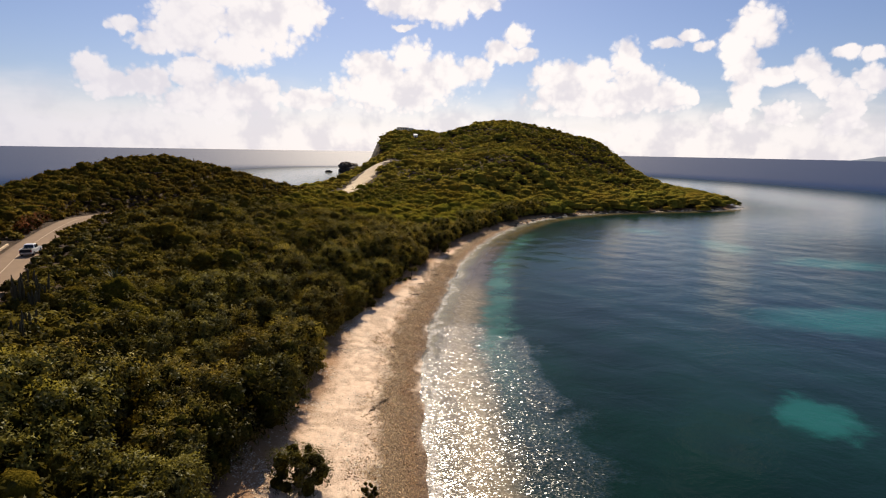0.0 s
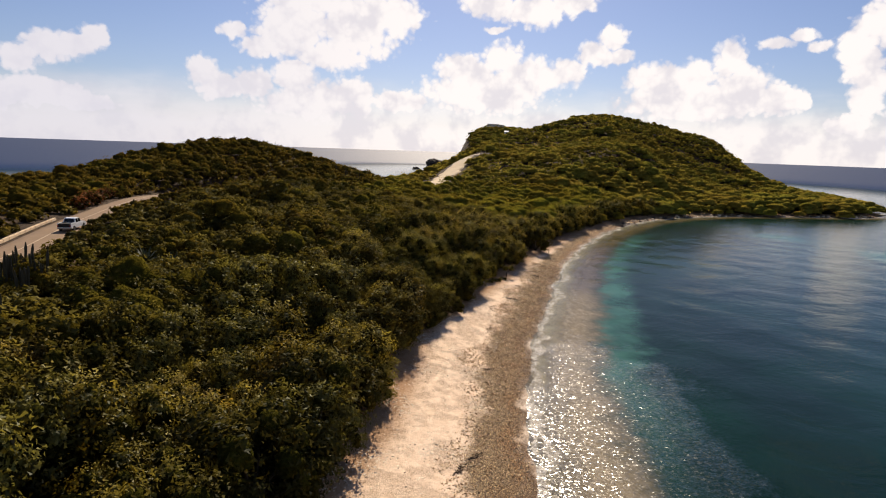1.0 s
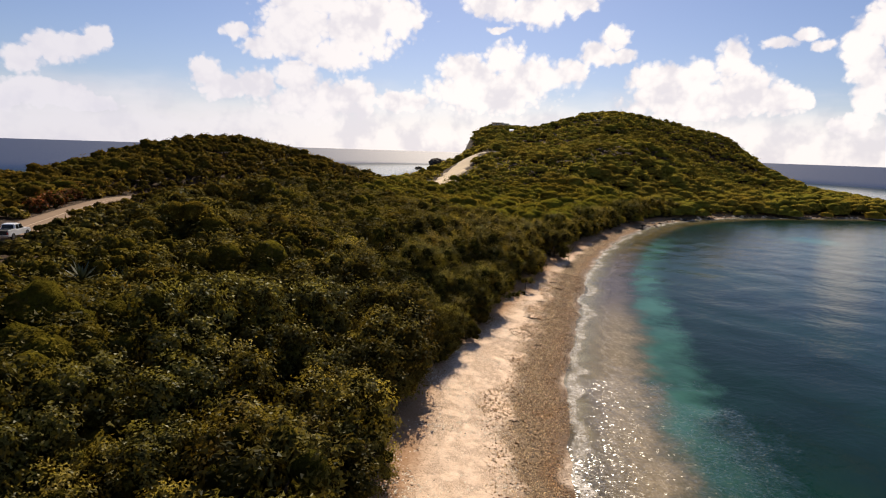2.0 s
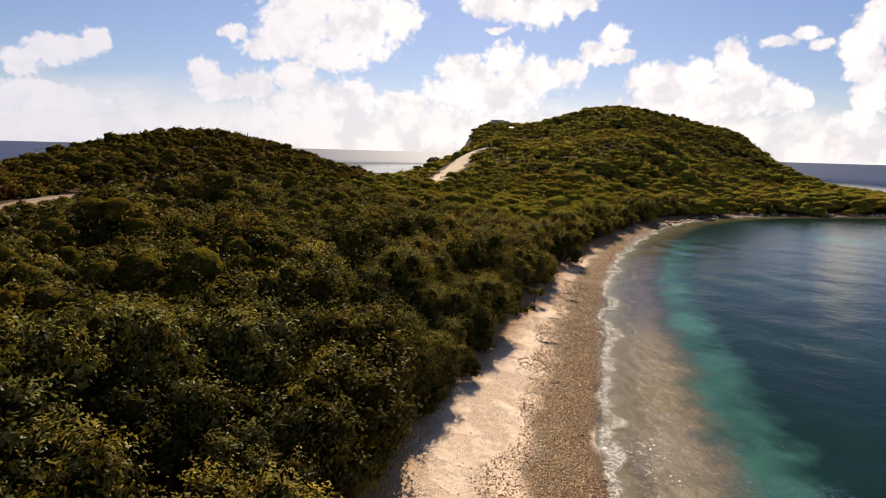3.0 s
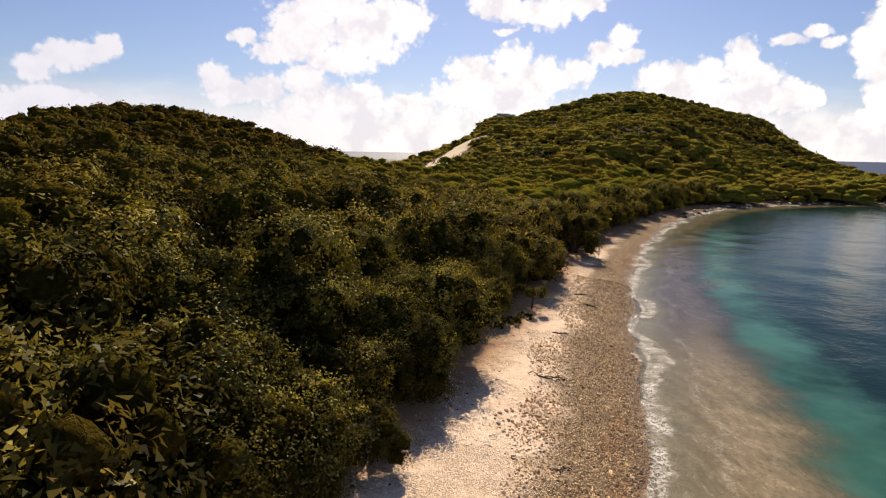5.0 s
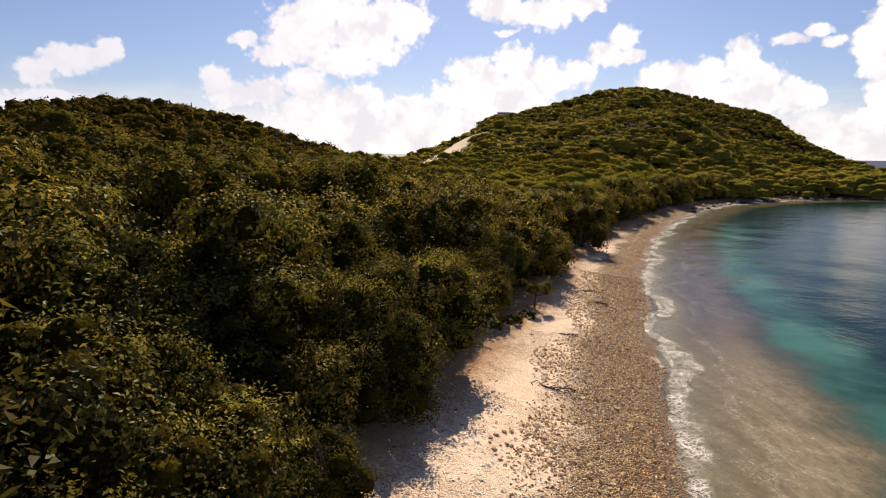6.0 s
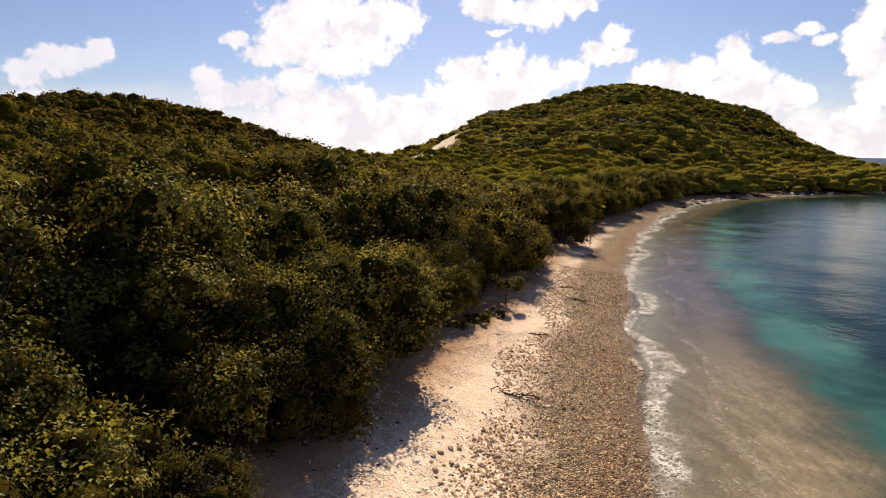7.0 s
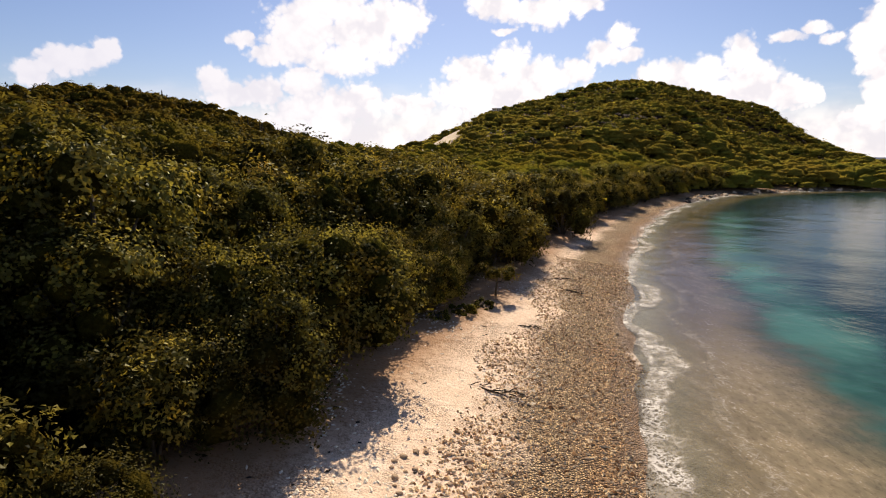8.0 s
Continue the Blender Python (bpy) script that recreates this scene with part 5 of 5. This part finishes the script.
def driftwood(x, y, long, turn, label, twigs=6, thick=0.05):
    """A crooked branch with twigs, and the seaweed caught in it."""
    t = thing("driftwood", pose(x, y, ground_at(x, y) + thick * 0.6, 0, 0, turn), label, "driftwood", "driftwood on the beach")
    bm = bmesh.new()
    n = 8
    line = [((i / n - 0.5) * long, 0.16 * long * 0.4 * math.sin(i * 1.3 + x), 0.02 + 0.04 * math.sin(i * 2.1)) for i in range(n + 1)]
    tube(bm, line, [thick * (1 - 0.7 * i / n) for i in range(n + 1)], 7)
    part("stem", bm, M_WOOD, t, soft=True)
    for k in range(twigs):
        bm = bmesh.new()
        b0 = Vector(line[1 + k % (n - 1)])
        a = rng.uniform(0.5, 1.2) * (1 if k % 2 else -1)
        out = Vector((math.cos(a), math.sin(a), rng.uniform(0.05, 0.35))) * long * rng.uniform(0.14, 0.3)
        tube(bm, [b0, b0 + out * 0.5 + Vector((0, 0, 0.03)), b0 + out], (thick * 0.5, thick * 0.35, thick * 0.12), 5)
        part("twig", bm, M_WOOD, t, soft=True)
    bm = bmesh.new()
    bmesh.ops.create_grid(bm, x_segments=28, y_segments=9, size=0.5)
    gone = []
    for v in bm.verts:
        rag = noise.noise(Vector((v.co.x * 9 + x, v.co.y * 7 + y, 0)))
        if rag < -0.08 or abs(v.co.y) > 0.46 - 0.2 * abs(v.co.x):
            gone.append(v)
        v.co = Vector((v.co.x * long * 1.1, v.co.y * 0.55 + 0.08 * math.sin(v.co.x * 11), 0.035 * (1 + rag)))
    bmesh.ops.delete(bm, geom=gone, context="VERTS")
    bmesh.ops.solidify(bm, geom=bm.faces[:], thickness=0.03)
    part("seaweed", bm, M_WEED, t, "dark dried seaweed")
    return t


driftwood(-7.2, 113.9, 2.6, -8, "long dark branch with dried seaweed on the sand", 8, 0.06)
driftwood(-6.4, 123.4, 1.3, 10, "small dark branch tangled with seaweed", 4, 0.04)
driftwood(-4.2, 133.5, 2.0, -35, "dark forked branch half buried in sand", 6, 0.06)
driftwood(-4.9, 137.0, 1.4, 30, "short dark branch lying on dry sand", 4, 0.05)
driftwood(-5.9, 103.6, 1.0, 20, "small dark branch on the shell rubble", 4, 0.04)
driftwood(-6.0, 63.7, 1.9, 75, "dark weathered branch lying along the beach", 6, 0.06)
driftwood(-5.2, 66.0, 1.5, 60, "dark branch with seaweed on the beach", 5, 0.05)
driftwood(-6.6, 84.0, 1.2, 15, "small dark branch on pale sand", 4, 0.04)


def small_stone(x, y, r, label, category, group, mat, seed):
    bm = bmesh.new()
    bmesh.ops.create_icosphere(bm, subdivisions=2, radius=1.0)
    for v in bm.verts:
        k = 1 + 0.35 * noise.noise(v.co * 1.5 + Vector((seed, 0, 0))) + 0.15 * noise.noise(v.co * 4 + Vector((0, seed, 0)))
        v.co = Vector((v.co.x * r * 1.35 * k, v.co.y * r * k, v.co.z * r * 0.65 * k))
    me = bpy.data.meshes.new("stone")
    bm.to_mesh(me)
    bm.free()
    ob = new("stone", give(me, mat, False))
    ob.matrix_basis = pose(x, y, ground_at(x, y) + r * 0.25, 0, 0, seed * 40)
    return tagged(ob, label, category, group)


# a ring of stones laid out on the sand
M_RING = plain("brown_beach_stone", (0.46, 0.32, 0.20), 0.85, 0.25, 0, 0.4, 5)
for k in range(22):
    a = k / 22 * 6.2832
    small_stone(-8.0 + 1.25 * math.cos(a) * (1 + 0.1 * math.sin(3 * a)) + rng.normal() * 0.05, 107.0 + 1.45 * math.sin(a) + rng.normal() * 0.05, rng.uniform(0.055, 0.115),
                "brown stone in a ring laid on the sand", "stone", "ring of stones", M_RING, k)
for k in range(7):
    small_stone(-8.9 + k * 0.28 + rng.normal() * 0.06, 107.0 + 0.25 * math.sin(k * 1.2), rng.uniform(0.06, 0.09), "small brown stone across the ring", "stone", "ring of stones", M_RING, k + 40)
small_stone(-7.2, 108.4, 0.13, "smooth pale stone beside the stone ring", "stone", "", M_RING, 77)

# boulders where the bushes meet the water round the cove
shore = curve_points(COAST[13:20], 2.2)
for k, (x, y) in enumerate(shore):
    x, y = x + rng.normal() * 0.8 - 0.6, y + rng.normal() * 0.8 + 0.8
    r = rng.uniform(0.2, 0.75)
    rock("shore_rock", x, y, ground_at(x, y) + r * 0.1, r, 0.7, "brown weathered rock at the water's edge", "rock", "shore rocks", k * 1.7, M_STONE if k % 3 else M_ROCK)


# ---- single plants ----
def cactus(x, y, arms, tall, label):
    """A clump of ribbed columns."""
    t = thing("columnar_cactus", pose(x, y, ground_at(x, y) - 0.1), label, "cactus", "columnar cacti")
    for k in range(arms):
        a, lean = k * 2.4, rng.uniform(0.02, 0.16)
        h = tall * rng.uniform(0.6, 1.0)
        bx, by = math.cos(a) * 0.35 * (k > 0), math.sin(a) * 0.35 * (k > 0)
        bm = bmesh.new()
        rings = []
        for i in range(9):
            u = i / 8
            r = 0.10 * (1.0 if u < 0.85 else math.sqrt(max(0.02, 1 - ((u - 0.85) / 0.16) ** 2))) * (0.8 + 0.3 * min(1, u * 4))
            cx, cy = bx + math.cos(a) * lean * h * u, by + math.sin(a) * lean * h * u
            rings.append([bm.verts.new((cx + math.cos(j * 0.5236) * r * (1.12 if j % 2 else 0.86), cy + math.sin(j * 0.5236) * r * (1.12 if j % 2 else 0.86), u * h)) for j in range(12)])
        for r0, r1 in zip(rings, rings[1:]):
            for j in range(12):
                bm.faces.new((r0[j], r0[(j + 1) % 12], r1[(j + 1) % 12], r1[j]))
        bm.faces.new(rings[-1])
        part("column", bm, M_CACTUS, t)
    return t


for x, y, arms, tall in ((-38.0, 55.5, 9, 5.0), (-39.5, 58.5, 8, 4.6), (-37.0, 52.0, 7, 4.6), (-46.8, 66.5, 9, 4.4), (-48.2, 69.5, 8, 4.2), (-45.8, 69.0, 8, 4.4), (-44.6, 66.0, 7, 4.2)):
    cactus(x, y, arms, tall, "clump of tall dark columnar cacti in the roadside scrub")
for k in range(14):
    x, y = -128 + k * 5.4 + rng.normal() * 2, 214 + 3 * math.sin(k) - 0.05 * k * k
    cactus(x, y, int(rng.integers(2, 5)), rng.uniform(3.2, 4.6), "slim columnar cactus standing above the hilltop scrub")


def agave(x, y, size, label):
    """A rosette of stiff pointed blades."""
    t = thing("agave", pose(x, y, ground_at(x, y) + size * 0.9), label, "agave", "agaves in the scrub")
    for k in range(26):
        a, e = k * 2.4, 0.15 + 1.15 * k / 26
        out = Vector((math.cos(a) * math.cos(e), math.sin(a) * math.cos(e), math.sin(e)))
        side = Vector((-math.sin(a), math.cos(a), 0))
        L = size * rng.uniform(0.8, 1.1)
        bm = bmesh.new()
        v = [bm.verts.new(q) for q in (side * -0.05 * size, side * 0.05 * size, out * L * 0.5 + side * 0.07 * size, out * L, out * L * 0.5 - side * 0.07 * size)]
        low = bm.verts.new(out * L * 0.45 - Vector((0, 0, 0.05 * size)))
        for i in range(5):
            bm.faces.new((v[i], v[(i + 1) % 5], low))
        bm.faces.new(v)
        part("blade", bm, M_AGAVE, t)
    bm = bmesh.new()
    tube(bm, [(0, 0, -size * 0.95), (0, 0, -size * 0.4), (0, 0, 0)], (0.14, 0.12, 0.1), 6)
    part("stem", bm, M_BARK, t)
    return t


for x, y, s in ((-45.7, 82.6, 1.9), (-44.0, 85.0, 1.5), (-31.5, 104.1, 1.6), (-22.0, 88.0, 1.5)):
    agave(x, y, s, "spiky grey-green agave among the scrub")

# rust-coloured dry bushes beyond the road, two young shrubs out on the sand
M_RUST = leaf_material("rusty_dry_leaves", (0.11, 0.035, 0.012), (0.24, 0.085, 0.028), (0.27, 0.14, 0.05), 0.3, 0.2, 0.01)
M_STRAW = leaf_material("straw_coloured_leaves", (0.18, 0.13, 0.025), (0.36, 0.28, 0.06), (0.35, 0.22, 0.07), 0.3, 0.2, 0.01)


def low_bush(x, y, r, tall, mat, leaves, leaf, label, low=0.3):
    t = thing("bush", pose(x, y, ground_at(x, y) - 0.1, 0, 0, rng.uniform(0, 360)), label, "bush", "single bushes")
    crown, at, rad = crown_mesh("crown", leaves, leaf, mat, radius=r, tall=tall, lobes=20, low=low)
    part("crown", crown, mat, t)
    part("trunk", trunk_mesh(at, rad), M_BARK, t, soft=True)


for x, y, r in ((-88.5, 122.0, 2.2), (-91.5, 127.0, 2.4), (-94.0, 132.0, 2.0), (-86.0, 117.0, 1.6)):
    low_bush(x, y, r, 2.6, M_RUST, 420, 0.4, "rust-coloured dry bush on the road verge")
for x, y, r in ((-82.5, 110.5, 1.1), (-93.0, 137.0, 1.2), (-95.0, 143.0, 1.4)):
    low_bush(x, y, r, 1.3, M_STRAW, 260, 0.3, "straw-yellow low bush on the road verge")
low_bush(-9.2, 47.6, 2.3, 3.6, M_GRAPE, 5200, 0.16, "young dark-leaved bush at the edge of the sand")
low_bush(-3.4, 47.0, 0.8, 2.2, M_SCRUB, 420, 0.11, "thin young shrub standing on the sand")
for x, y, r in ((-10.4, 123.6, 1.0), (-9.4, 125.6, 0.8), (-11.2, 121.6, 0.7)):
    low_bush(x, y, r, 0.7, M_STRAW, 420, 0.10, "low straw-coloured bush spreading on the sand", 0.1)


def sapling(x, y, tall, wide, label):
    """A small tree with a bare leaning stem under a flat open crown."""
    t = thing("sapling", pose(x, y, ground_at(x, y) - 0.05, 0, 0, rng.uniform(0, 360)), label, "tree", "saplings on the sand")
    crown, at, rad = crown_mesh("crown", 1100, 0.12, M_OLIVE, radius=wide, tall=tall, lobes=9, low=tall * 0.55)
    part("crown", crown, M_OLIVE, t)
    bm = bmesh.new()
    tube(bm, [(0, 0, -0.1), (0.06, 0.03, tall * 0.3), (0.1, 0.1, tall * 0.6)], (0.09, 0.07, 0.05), 7)
    part("trunk", bm, M_BARK, t, soft=True)
    for q in at[::2]:
        bm = bmesh.new()
        tube(bm, [(0.08, 0.06, tall * 0.42), Vector(q) * 0.6 + Vector((0, 0, 0.1)), q], (0.04, 0.03, 0.012), 5)
        part("limb", bm, M_BARK, t, soft=True)


sapling(-9.0, 128.4, 2.3, 1.3, "small spreading tree with a bare trunk on the sand")


def dead_bush(x, y, size, count, label):
    """Bare bleached twigs fanning out from one root."""
    t = thing("dead_bush", pose(x, y, ground_at(x, y)), label, "bush", "dead bushes")
    for k in range(count):
        a, e = rng.uniform(-1.2, 1.2), rng.uniform(0.25, 1.0)
        tip = Vector((math.cos(a) * math.cos(e), math.sin(a) * math.cos(e), math.sin(e))) * size * rng.uniform(0.7, 1.2)
        bend = Vector(rng.normal(size=3)) * 0.10 * size
        bm = bmesh.new()
        tube(bm, [(0, 0, -0.05), tip * 0.4 + bend, tip * 0.75 + bend * 0.5, tip], (0.022, 0.016, 0.011, 0.005), 5)
        side = tip * 0.75 + bend * 0.5
        tube(bm, [side, side + Vector((tip.y, -tip.x, tip.z * 0.5)) * 0.18, side + tip * 0.18 + Vector((tip.y, -tip.x, 0)) * 0.25], (0.01, 0.008, 0.004), 4)
        part("twig", bm, M_BLEACHED, t, soft=True)


M_BLEACHED = plain("bleached_twig", (0.20, 0.135, 0.075), 0.9, 0.2, 0, 0.3, 8)
for x, y, s in ((-15.0, 112.0, 1.9), (-14.6, 110.6, 1.5), (-15.4, 106.5, 1.6), (-13.2, 117.4, 1.4)):
    dead_bush(x, y, s, 13, "bare twigs of a dead bush at the sand's edge")
